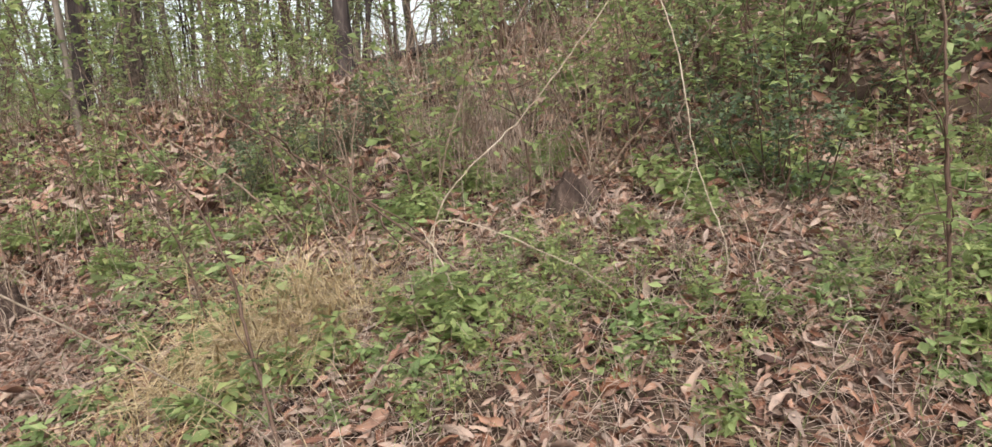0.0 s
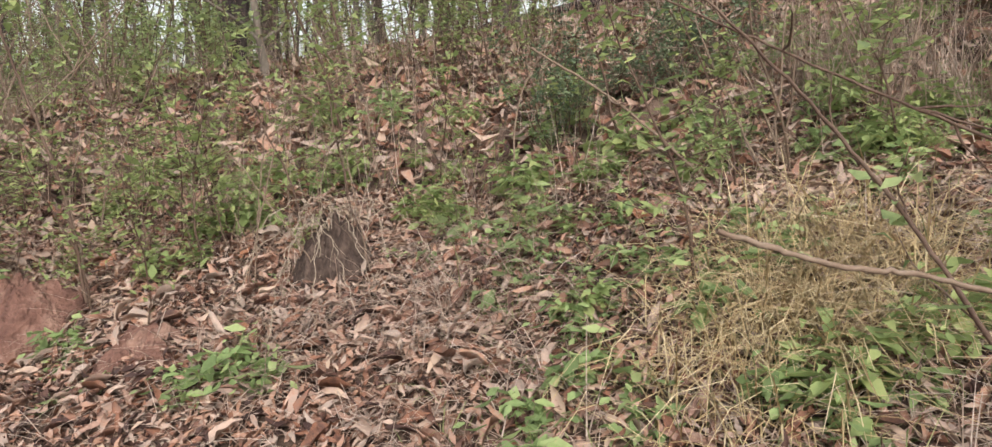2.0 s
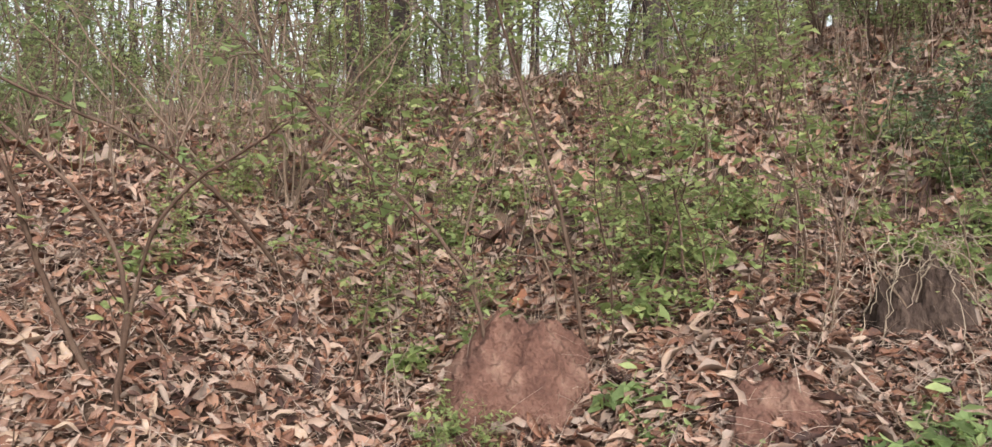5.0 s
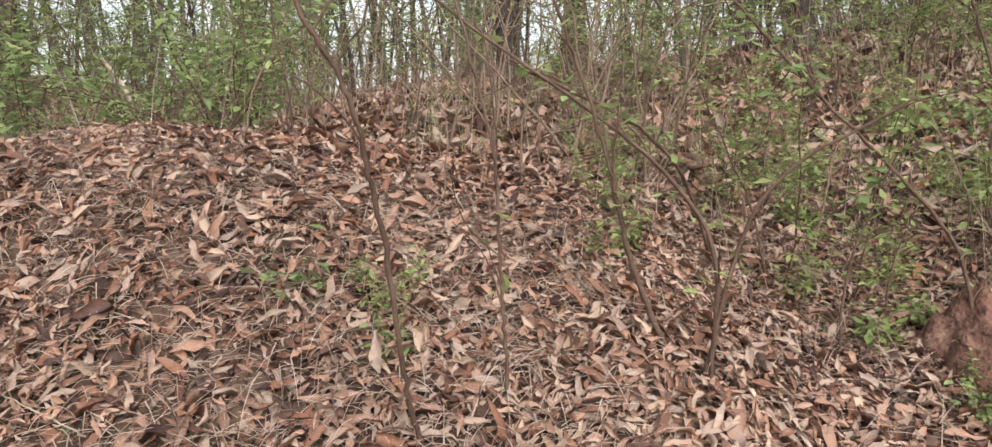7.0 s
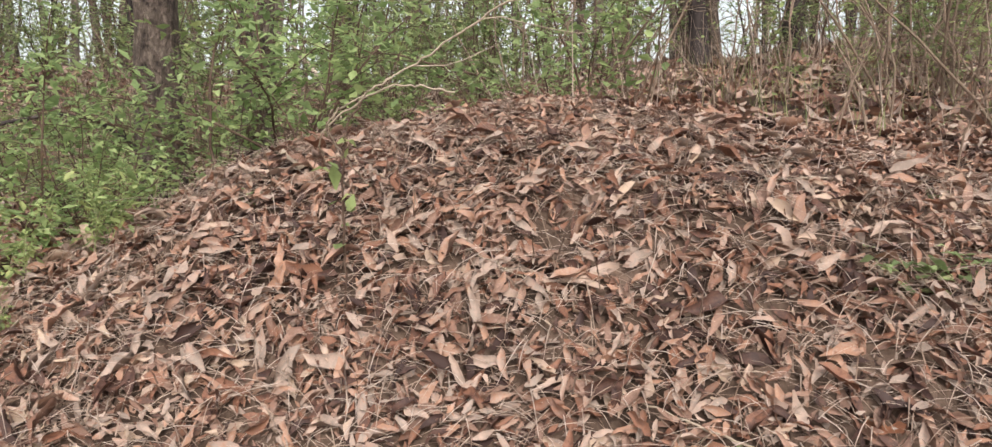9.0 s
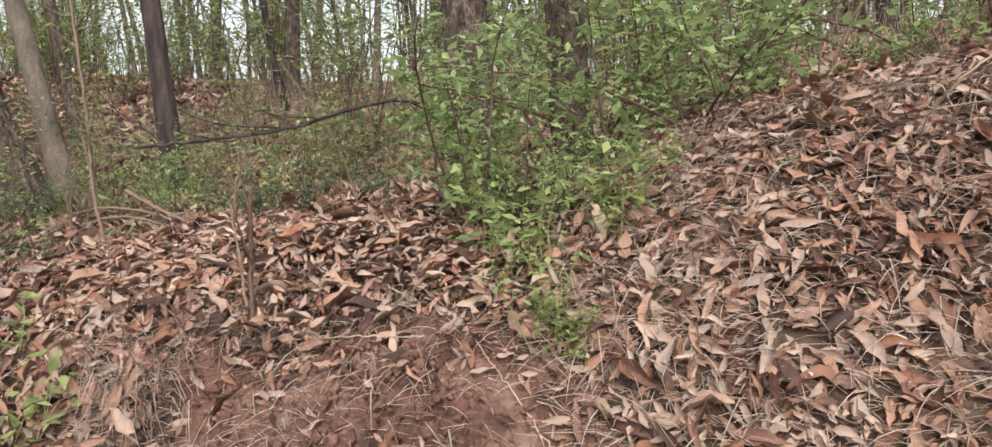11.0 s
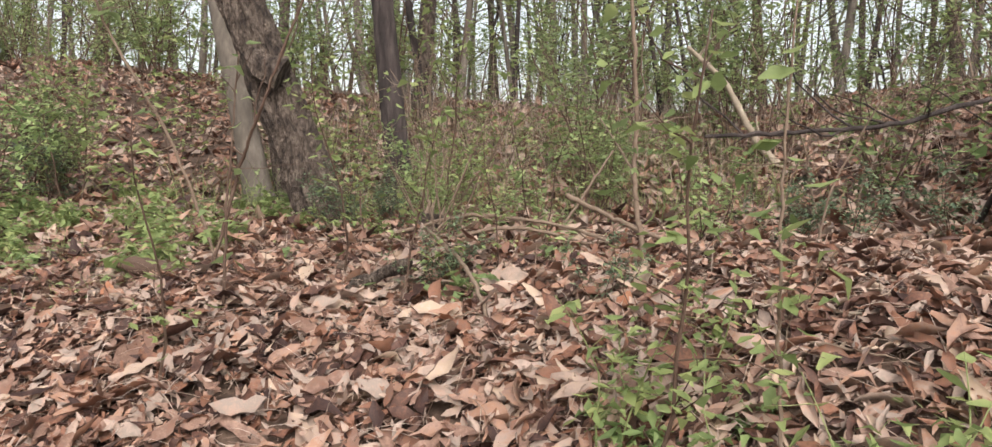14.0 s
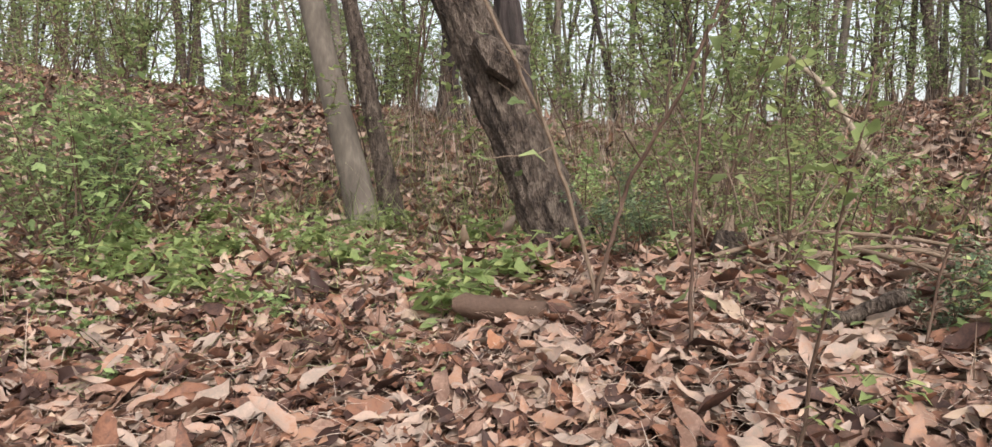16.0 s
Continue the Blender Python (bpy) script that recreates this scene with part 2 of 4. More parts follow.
def tube(points, radii, sides=6, rough=0.0):
    """A tapered, closed tube along points; rough makes its skin uneven."""
    p, r = np.asarray(points, float), np.asarray(radii, float)
    d = np.gradient(p, axis=0)
    d /= np.linalg.norm(d, axis=1)[:, None] + 1e-9
    ref = np.array((0.31, 0.95, 0.02)) if abs(d[0, 2]) > 0.6 else np.array((0.02, 0.05, 1.0))
    a = np.cross(d, ref)
    a /= np.linalg.norm(a, axis=1)[:, None] + 1e-9
    b = np.cross(d, a)
    ang = np.arange(sides) * 2 * np.pi / sides
    k = r[:, None] * (1 + rough * rng.normal(0, 1, (len(p), sides)))
    v = p[:, None] + k[..., None] * (np.cos(ang)[None, :, None] * a[:, None] + np.sin(ang)[None, :, None] * b[:, None])
    n = len(p)
    i, j = np.meshgrid(np.arange(n - 1), np.arange(sides), indexing="ij")
    j2 = (j + 1) % sides
    f = np.stack([i * sides + j, i * sides + j2, (i + 1) * sides + j2, (i + 1) * sides + j], -1).reshape(-1, 4)
    v = v.reshape(-1, 3)
    caps = []
    for row in (0, n - 1):
        c = row * sides
        for s in range(1, sides - 2, 2):
            caps.append([c, c + s, c + s + 1, c + (s + 2) % sides])
    return v, np.concatenate([f, np.array(caps)]) if caps else f


def wander(start, way, length, steps, bend, rise=0.0):
    """A crooked line that starts at a point and goes off one way, turning a little at each step."""
    p, d = [np.array(start, float)], np.array(way, float)
    d /= np.linalg.norm(d)
    for _ in range(steps):
        d = d + rng.normal(0, bend, 3) + (0, 0, rise)
        d /= np.linalg.norm(d)
        p.append(p[-1] + d * length / steps)
    return np.array(p)


def turns(yaw, tilt, roll):
    cy, sy, ct, st, cr, sr = np.cos(yaw), np.sin(yaw), np.cos(tilt), np.sin(tilt), np.cos(roll), np.sin(roll)
    o, z = np.ones_like(yaw), np.zeros_like(yaw)
    rz = np.stack([np.stack([cy, -sy, z], -1), np.stack([sy, cy, z], -1), np.stack([z, z, o], -1)], -2)
    rx = np.stack([np.stack([o, z, z], -1), np.stack([z, ct, -st], -1), np.stack([z, st, ct], -1)], -2)
    ry = np.stack([np.stack([cr, z, sr], -1), np.stack([z, o, z], -1), np.stack([-sr, z, cr], -1)], -2)
    return rz @ rx @ ry


def blade(rows, width, length, curl, fold, waves=0.0, twist=0.0, torn=0.0):
    """A leaf along +y: rows of three points, folded at the midrib, curled, twisted along its length, with an uneven edge."""
    t = np.linspace(0, 1, rows)
    w = width * np.sin(np.pi * np.clip(t, 0.03, 0.97) ** 0.8) ** 0.8
    v = []
    for k, s in enumerate(t):
        z = curl * (s - 0.5) ** 2 * length * 4 - curl * length * 0.3
        e = waves * (rng.random(2) - 0.5) * width
        cut = 1 - torn * rng.random(2)
        a = twist * (s - 0.4)
        mid = waves * 0.3 * (rng.random() - 0.5) * width
        for side, out, up in ((-1, w[k] / 2 * cut[0], fold * w[k] + e[0]), (0, 0, 0), (1, w[k] / 2 * cut[1], fold * w[k] + e[1])):
            px = side * out
            v.append((px * math.cos(a) - up * math.sin(a) + mid, s * length, z + px * math.sin(a) + up * math.cos(a)))
    f = []
    for k in range(rows - 1):
        a = 3 * k
        f += [(a, a + 1, a + 4, a + 3), (a + 1, a + 2, a + 5, a + 4)]
    return np.array(v), np.array(f)


def spread(shapes, places, rots, sizes):
    """Copies of a few small shapes at many places, as one array of points and faces."""
    pick = rng.integers(0, len(shapes), len(places))
    out = []
    for k, (sv, sf) in enumerate(shapes):
        m = pick == k
        if not m.any():
            continue
        v = np.einsum("nij,vj->nvi", rots[m], sv) * sizes[m][:, None, None] + places[m][:, None]
        f = sf[None] + (np.arange(m.sum()) * len(sv))[:, None, None]
        out.append((v.reshape(-1, 3), f.reshape(-1, sf.shape[1])))
    return join(out)


def slope(x, y):
    e = 0.05
    return (height(x + e, y) - height(x - e, y)) / (2 * e), (height(x, y + e) - height(x, y - e)) / (2 * e)


def lay(rots, x, y):
    """Tips rotations so that flat things lie along the ground."""
    gx, gy = slope(x, y)
    n = np.stack([-gx, -gy, np.ones_like(gx)], -1)
    n /= np.linalg.norm(n, axis=1)[:, None]
    a = np.stack([np.ones_like(gx), np.zeros_like(gx), gx], -1)
    a /= np.linalg.norm(a, axis=1)[:, None]
    b = np.cross(n, a)
    return np.stack([a, b, n], -1) @ rots


# ---- ground, one sheet to the horizon ----
def axis(lo, hi, fine_lo, fine_hi, step, grow):
    mid = list(np.arange(fine_lo, fine_hi + step / 2, step))
    out, d = [], step
    v = fine_hi
    while v < hi:
        d *= grow
        v = min(v + d, hi)
        out.append(v)
    back, d, v = [], step, fine_lo
    while v > lo:
        d *= grow
        v = max(v - d, lo)
        back.append(v)
    return np.array(back[::-1] + mid + out)


gx_, gy_ = axis(-900, 900, -15, 2.5, 0.05, 1.18), axis(-900, 900, 0.8, 4.2, 0.045, 1.16)
GX, GY = np.meshgrid(gx_, gy_, indexing="ij")
GZ = height(GX, GY)
B = bare(GX, GY)
clod = rng.normal(0, 1, GX.shape)
for k in (1, 2):
    clod = (clod + np.roll(clod, k, 0) + np.roll(clod, -k, 0) + np.roll(clod, k, 1) + np.roll(clod, -k, 1)) / 2.6
GZ = GZ + B * (0.009 * rng.normal(0, 1, GX.shape) + 0.022 * clod)
gi, gj = np.meshgrid(np.arange(len(gx_) - 1), np.arange(len(gy_) - 1), indexing="ij")
ny = len(gy_)
gf = np.stack([gi * ny + gj, (gi + 1) * ny + gj, (gi + 1) * ny + gj + 1, gi * ny + gj + 1], -1).reshape(-1, 4)
ground = obj("ground", np.stack([GX, GY, GZ], -1).reshape(-1, 3), gf, M_SOIL)
ground.data.materials.append(M_CLAY)
ground.data.polygons.foreach_set("material_index", (B[gi, gj].ravel() > 0.5).astype(np.int32))
tagged(ground, "brown forest soil bank rising to a wooded hill, red clay where it is cut", "ground", kind="structure")

# ---- fallen leaves ----
LEAVES = [blade(6, rng.uniform(0.22, 0.42), 1.0, rng.normal(0.06, 0.15), rng.uniform(0.0, 0.7), 0.55, rng.normal(0, 0.45), 0.4) for _ in range(18)]
BROAD = [blade(6, rng.uniform(0.34, 0.56), 1.0, rng.normal(0.04, 0.13), rng.uniform(0.0, 0.35), 0.38, rng.normal(0, 0.35), 0.35) for _ in range(14)]
FAR_LEAVES = [blade(3, 0.4, 1.0, c, f, 0.15) for c, f in ((0.25, 0.3), (-0.25, 0.2), (0.4, 0.5))]


def litter(name, count, x0, x1, y0, y1, shapes, size, lift, label, keep=None, parent=None):
    x, y = rng.uniform(x0, x1, count), rng.uniform(y0, y1, count)
    ok = rng.random(count) > np.clip(bare(x, y + rng.normal(0, 0.06, count)), 0, 0.90)
    if keep is not None:
        ok &= rng.random(count) < keep(x, y)
    ok &= ((x + 7.08) / 0.09) ** 2 + ((y - 2.09) / 0.05) ** 2 > 1
    x, y = x[ok], y[ok]
    n = len(x)
    r = lay(turns(rng.uniform(0, 6.28, n), rng.normal(0, 0.27, n), rng.normal(0, 0.4, n)), x, y)
    s = np.minimum(size * rng.lognormal(0, 0.36, n), size * 1.9)
    p = np.stack([x, y, height(x, y) + lift * rng.random(n) ** 1.3 + 0.004], -1)
    ob = obj(name, *spread(shapes, p, r, s), M_LITTER)
    return tagged(ob, label, "fallen leaves", kind="stuff")


def cover(x, y):
    """Leaf cover is patchy at the grassy start and full on the bank further on."""
    patch = 0.5 + 0.5 * np.sin(1.9 * x + 0.7) * np.sin(2.3 * y + 0.9 * x)
    west = np.clip((-12.3 - x) / 0.6, 0, 1) * np.clip((y - 2.5) / 0.5, 0, 1)
    return np.clip(np.where(x > -1.9, 0.42 + 0.4 * patch, 0.7 + 0.3 * patch) - 0.3 * west, 0, 1)


narrow_litter = litter("leaf_litter", 76000, -10.9, 2.2, 1.05, 3.5, LEAVES, 0.062, 0.055, "dry curled narrow tan and brown leaves thick on the bank", cover)
litter("leaf_litter", 27000, -15.0, -10.4, 1.4, 4.2, BROAD, 0.074, 0.045, "broad dry pinkish-brown oak leaves heaped on the bank", cover)
litter("leaf_crumbs", 68000, -14.5, 2.2, 1.1, 3.6, FAR_LEAVES, 0.03, 0.062, "broken crumbs of dry leaf over the litter", cover)
litter("leaf_litter", 34000, -18.0, 4.0, 3.4, 7.0, FAR_LEAVES, 0.095, 0.04, "dry brown leaves scattered over the woodland floor", cover)
litter("leaf_litter", 42000, -21.0, 5.0, 6.6, 13.5, FAR_LEAVES, 0.115, 0.03, "dry brown leaves covering the hillside under trees", cover)


# ---- plants ----
def strands(count, spot, length, radius, lean, droop):
    """Thin dry blades or stalks, each a bent ribbon of triangles round a spot function."""
    base = spot(count)
    k = 4
    yaw = rng.uniform(0, 6.28, count)
    out = np.stack([np.cos(yaw), np.sin(yaw), np.zeros(count)], -1)
    L = length * rng.lognormal(0, 0.35, count)
    ln = np.abs(rng.normal(lean, 0.35, count))
    t = np.linspace(0, 1, k)
    ang = ln[:, None] + droop * t[None] * rng.uniform(0.4, 1.6, count)[:, None]
    step = L[:, None] / (k - 1)
    dx, dz = np.cumsum(np.sin(ang) * step, 1) - np.sin(ang[:, :1]) * step, np.cumsum(np.cos(ang) * step, 1) - np.cos(ang[:, :1]) * step
    c = base[:, None] + out[:, None] * dx[..., None] + np.array((0, 0, 1.0)) * dz[..., None]
    side = np.stack([-np.sin(yaw), np.cos(yaw), np.zeros(count)], -1)
    w = (radius * (1 - 0.75 * t))[None, :, None]
    ridge = np.array((0, 0, 1.0)) * w * 0.7 + out[:, None] * w * 0.5
    v = np.stack([c - side[:, None] * w, c + side[:, None] * w, c + ridge], 2).reshape(-1, 3)
    fs = []
    for i in range(k - 1):
        for a in range(3):
            b = (a + 1) % 3
            fs.append((3 * i + a, 3 * i + b, 3 * i + 3 + b, 3 * i + 3 + a))
    f = np.array(fs)[None] + (np.arange(count) * 3 * k)[:, None, None]
    return v, f.reshape(-1, 4)


def on_ground(x, y, up=0.0):
    return np.stack([x, y, height(x, y) + up], -1)


DIAMOND = [(np.array([(0, 0, 0), (w, 0.5, h), (0, 1, 0.05), (-w, 0.5, h)]), np.array([(0, 1, 2, 3)])) for w, h in ((0.3, 0.12), (0.26, -0.1), (0.34, 0.2))]
LEAFLET = [blade(3, 0.55, 1.0, 0.15, 0.15), blade(3, 0.5, 1.0, -0.2, 0.2), blade(3, 0.6, 1.0, 0.05, 0.25)]


def leaves_on(lines, per, size, spread_out, shapes=None):
    """Leaves set along crooked twigs."""
    p, d = [], []
    for ln in lines:
        for _ in range(per):
            u = rng.uniform(0.15, 1) * (len(ln) - 1)
            i = min(int(u), len(ln) - 2)
            p.append(ln[i] + (ln[i + 1] - ln[i]) * (u - i) + rng.normal(0, spread_out, 3))
    p = np.array(p)
    n = len(p)
    r = turns(rng.uniform(0, 6.28, n), rng.normal(-0.15, 0.36, n), rng.normal(0, 0.36, n))
    return spread(shapes or LEAFLET, p, r, np.minimum(size * rng.lognormal(0, 0.3, n), size * 1.5))


def shrub(name, stems, tall, thick, twigs, per, leaf, mat_leaf, mat_stem, label, category, lean=0.25, group="", drop=0.0, shapes=None):
    """A bush or sapling: separate tapered stems with side twigs, and leaves on the twigs. Built at the origin."""
    top = new(name)
    tagged(top, label, category, group)
    all_twigs = []
    for s in range(stems):
        yaw = rng.uniform(0, 6.28)
        tilt = abs(rng.normal(lean, 0.15)) if stems > 1 else rng.normal(0, lean * 0.5)
        h = tall * rng.uniform(0.65, 1.05)
        line = wander((rng.normal(0, 0.03) * (stems > 1), rng.normal(0, 0.03) * (stems > 1), -0.05), (math.sin(tilt) * math.cos(yaw), math.sin(tilt) * math.sin(yaw), math.cos(tilt)), h, 9, 0.11, 0.02)
        obj("stem", *tube(line, np.linspace(thick, thick * 0.3, len(line)), 6), mat_stem, top)
        for _ in range(twigs):
            u = rng.uniform(0.25, 0.97)
            i = int(u * (len(line) - 1))
            d = rng.normal(0, 1, 3)
            d[2] = abs(d[2]) * 0.4 + 0.25 - drop
            all_twigs.append(wander(line[i], d, h * rng.uniform(0.15, 0.4) * (1.15 - u * 0.6), 5, 0.22))
        if per:
            all_twigs.append(line[len(line) // 2:])
    if twigs:
        tagged(obj("fine_twig_mass", *join([tube(w, np.linspace(thick * 0.35, thick * 0.12, len(w)), 4) for w in all_twigs]), mat_stem, top), kind="stuff")
    if per:
        tagged(obj("foliage", *leaves_on(all_twigs, per, leaf, leaf * 0.6, shapes), mat_leaf, top), kind="stuff")
    return top


def stand(thing, x, y, turn=0.0, size=1.0, sink=0.0):
    """Puts a copy of a thing on the ground at x, y."""
    m = pose(x, y, float(height(x, y)) - sink, 0, 0, turn) @ Matrix.Scale(size, 4)
    c = copy_thing(thing, m)
    c.scale = (size, size, size)
    return c


def place(thing, x, y, turn=0.0, size=1.0):
    """Puts the thing itself on the ground at x, y."""
    thing.matrix_basis = pose(x, y, float(height(x, y)), 0, 0, turn) @ Matrix.Scale(size, 4)
    return thing


# ---- trees ----
def tree(name, tall, radius, lean, label, bark, leaf_mat, limbs=7, per=40, leaf=0.06, sides=12, fork=0.45, rough=0.03, flare=1.5):
    """Tapered trunk with a root flare, limbs, twigs and a loose crown of small leaves. Built at the origin."""
    top = tagged(new(name), label, "tree")
    n = 26
    t = np.linspace(0, 1, n)
    path = np.stack([lean[0] * t + 0.05 * np.sin(3.1 * t + tall), lean[1] * t + 0.05 * np.sin(2.3 * t + 2 * tall), tall * t - 0.15], -1)
    path[:, :2] -= path[0, :2]
    rad = radius * ((1 - 0.8 * t) + (flare - 1) * np.exp(-t * tall / 0.22))
    if rough >= 0.05:
        fine = np.linspace(0, 1, 150) ** 1.6
        thick = np.column_stack([np.interp(fine, t, path[:, k]) for k in range(3)])
        v, f = tube(thick, np.interp(fine, t, rad), sides, 0)
        ring = v.reshape(150, sides, 3)
        plates = rng.normal(0, 1, (150, sides))
        plates = 0.5 * (plates + np.roll(plates, 1, 0)) + 0.5 * np.roll(plates, 2, 0)
        grooves = np.sin(np.arange(sides) * 1.9 + 2.5 * np.sin(fine[:, None] * 60))
        ring = thick[:, None] + (ring - thick[:, None]) * (1 + rough * (0.6 * plates + 0.5 * grooves))[..., None]
        obj("trunk", ring.reshape(-1, 3), f, bark, top, smooth=False)
    else:
        obj("trunk", *tube(path, rad, sides, rough), bark, top)
    twig = []
    for _ in range(limbs):
        u = rng.uniform(fork, 0.97)
        i = int(u * (n - 1))
        a = rng.uniform(0, 6.28)
        ln = wander(path[i], (math.cos(a), math.sin(a), rng.uniform(0.3, 1.2)), tall * rng.uniform(0.18, 0.36) * (1.3 - u), 8, 0.16, 0.03)
        obj("limb", *tube(ln, np.linspace(rad[i] * 0.5, rad[i] * 0.1, len(ln)), 6, 0.04), bark, top)
        for _ in range(7):
            q = ln[rng.integers(2, len(ln))]
            twig.append(wander(q, rng.normal(0, 1, 3) + (0, 0, 0.3), tall * rng.uniform(0.05, 0.13), 5, 0.25))
    tagged(obj("fine_twig_mass", *join([tube(w, np.linspace(radius * 0.07, radius * 0.02, len(w)), 4) for w in twig]), bark, top), kind="stuff")
    if per:
        obj("crown", *leaves_on(twig, per, leaf, leaf * 2.2, DIAMOND), leaf_mat, top)
    return top


leaning_tree = place(tree("leaning_tree", 9, 0.128, (-3.5, -0.2), "leaning tree with rough flaking grey-brown bark", M_BARK, M_GREEN, 7, 30, 0.06, 44, 0.4, 0.085, 1.1), -12.03, 4.06)
dark_tree = place(tree("dark_tree", 9, 0.095, (-1.0, 0.8), "upright tree with nearly black bark", M_BARK_DARK, M_GREEN, 7, 30, 0.06, 28, 0.25, 0.05, 1.3), -12.2, 5.6)
grey_tree = place(tree("grey_tree", 8, 0.10, (-1.9, 0.5), "slim tree with smooth pale grey bark", M_BARK_PALE, M_GREEN, 7, 30, 0.06, 16, 0.3, 0.03, 1.5), -13.34, 5.7)
place(tree("grey_tree", 7, 0.07, (-1.5, 0.5), "thin dark-grey tree beside a paler trunk", M_BARK, M_GREEN, 6, 30, 0.06, 14, 0.3, 0.04, 1.6), -13.17, 5.78)
place(tree("furrowed_tree", 9, 0.10, (0.1, 0.5), "stout tree with deep vertical bark furrows behind shrubs", M_BARK, M_GREEN, 8, 40, 0.07, 34, 0.3, 0.06, 1.3), -8.68, 3.65)
place(tree("furrowed_tree", 9, 0.115, (-0.1, 0.4), "stout grey tree with furrowed bark on the hillside", M_BARK, M_GREEN, 8, 40, 0.07, 34, 0.3, 0.06, 1.3), -9.11, 3.5)
place(tree("forked_tree", 6, 0.035, (-0.9, 0.3), "thin pale crooked tree forking low over the bank", M_BARK_PALE, M_GREEN, 8, 40, 0.07, 12, 0.08, 0.04, 1.5), -4.3, 5.9)
place(tree("forked_tree", 7, 0.09, (0.8, 0.3), "crooked dark tree with low forked limbs", M_BARK_DARK, M_GREEN, 8, 40, 0.07, 12, 0.08, 0.04, 1.5), -5.3, 7.2)

place(tree("dark_tree", 9, 0.10, (-0.3, 0.4), "upright dark tree standing on the hillside", M_BARK_DARK, M_GREEN, 7, 26, 0.08, 12, 0.25, 0.04, 1.4), -5.9, 8.3)
place(tree("dark_tree", 9, 0.12, (0.2, 0.5), "stout dark tree behind thin saplings", M_BARK_DARK, M_GREEN, 7, 26, 0.08, 12, 0.3, 0.04, 1.4), -2.55, 8.6)
stub = np.array([(0.0, 0.0, 0.0), (-0.10, -0.03, 0.05), (-0.17, -0.05, 0.12)]) + (-0.26, -0.12, 0.78)
obj("broken_limb", *tube(stub, [0.10, 0.07, 0.035], 14, 0.12), M_BARK, leaning_tree, False, "broken limb stub with torn bark")

kinds = [
    tree("woodland_tree", 11, 0.085, (1.3, 0.5), "tall thin grey-brown woodland tree with sparse spring leaves", M_BARK_PALE, M_GREEN, 7, 34, 0.10, 8, 0.25),
    tree("woodland_tree", 9, 0.065, (-1.5, 0.6), "slender dark-barked woodland tree with sparse spring leaves", M_BARK_DARK, M_GREEN, 7, 34, 0.10, 8, 0.2),
    tree("woodland_tree", 12, 0.115, (0.4, -0.9), "stout furrowed-bark woodland tree with thin spring crown", M_BARK, M_GREEN, 7, 34, 0.10, 10, 0.25),
    tree("woodland_tree", 7, 0.04, (-0.9, -0.5), "young thin woodland tree with fresh green leaves", M_BARK_DARK, M_LIME, 7, 34, 0.07, 7, 0.12),
]
for k in kinds:
    tagged(k, group="woodland trees")
spots = []
while len(spots) < 120:
    x, y = rng.uniform(-34, 14), rng.uniform(8.5, 30)
    if all((x - a) ** 2 + (y - b) ** 2 > 0.6 for a, b in spots):
        spots.append((x, y))
for n, (x, y) in enumerate(spots):
    k = kinds[n % 4]
    if n < 4:
        place(k, x, y)
    else:
        stand(k, x, y, rng.uniform(0, 360), rng.uniform(0.75, 1.2))

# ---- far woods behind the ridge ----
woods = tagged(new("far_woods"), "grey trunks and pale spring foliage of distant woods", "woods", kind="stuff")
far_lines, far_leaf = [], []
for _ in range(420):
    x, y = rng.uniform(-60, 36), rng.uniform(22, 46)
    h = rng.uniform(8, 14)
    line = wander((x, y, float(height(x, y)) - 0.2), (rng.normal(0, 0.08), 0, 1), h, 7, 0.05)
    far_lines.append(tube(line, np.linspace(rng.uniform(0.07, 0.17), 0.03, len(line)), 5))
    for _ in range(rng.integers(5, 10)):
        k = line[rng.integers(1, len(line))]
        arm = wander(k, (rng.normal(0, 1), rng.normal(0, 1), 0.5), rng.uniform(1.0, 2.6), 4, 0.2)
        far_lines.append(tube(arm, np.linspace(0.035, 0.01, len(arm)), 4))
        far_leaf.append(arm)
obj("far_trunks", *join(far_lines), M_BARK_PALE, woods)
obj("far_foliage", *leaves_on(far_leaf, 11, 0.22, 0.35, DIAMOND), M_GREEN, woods)

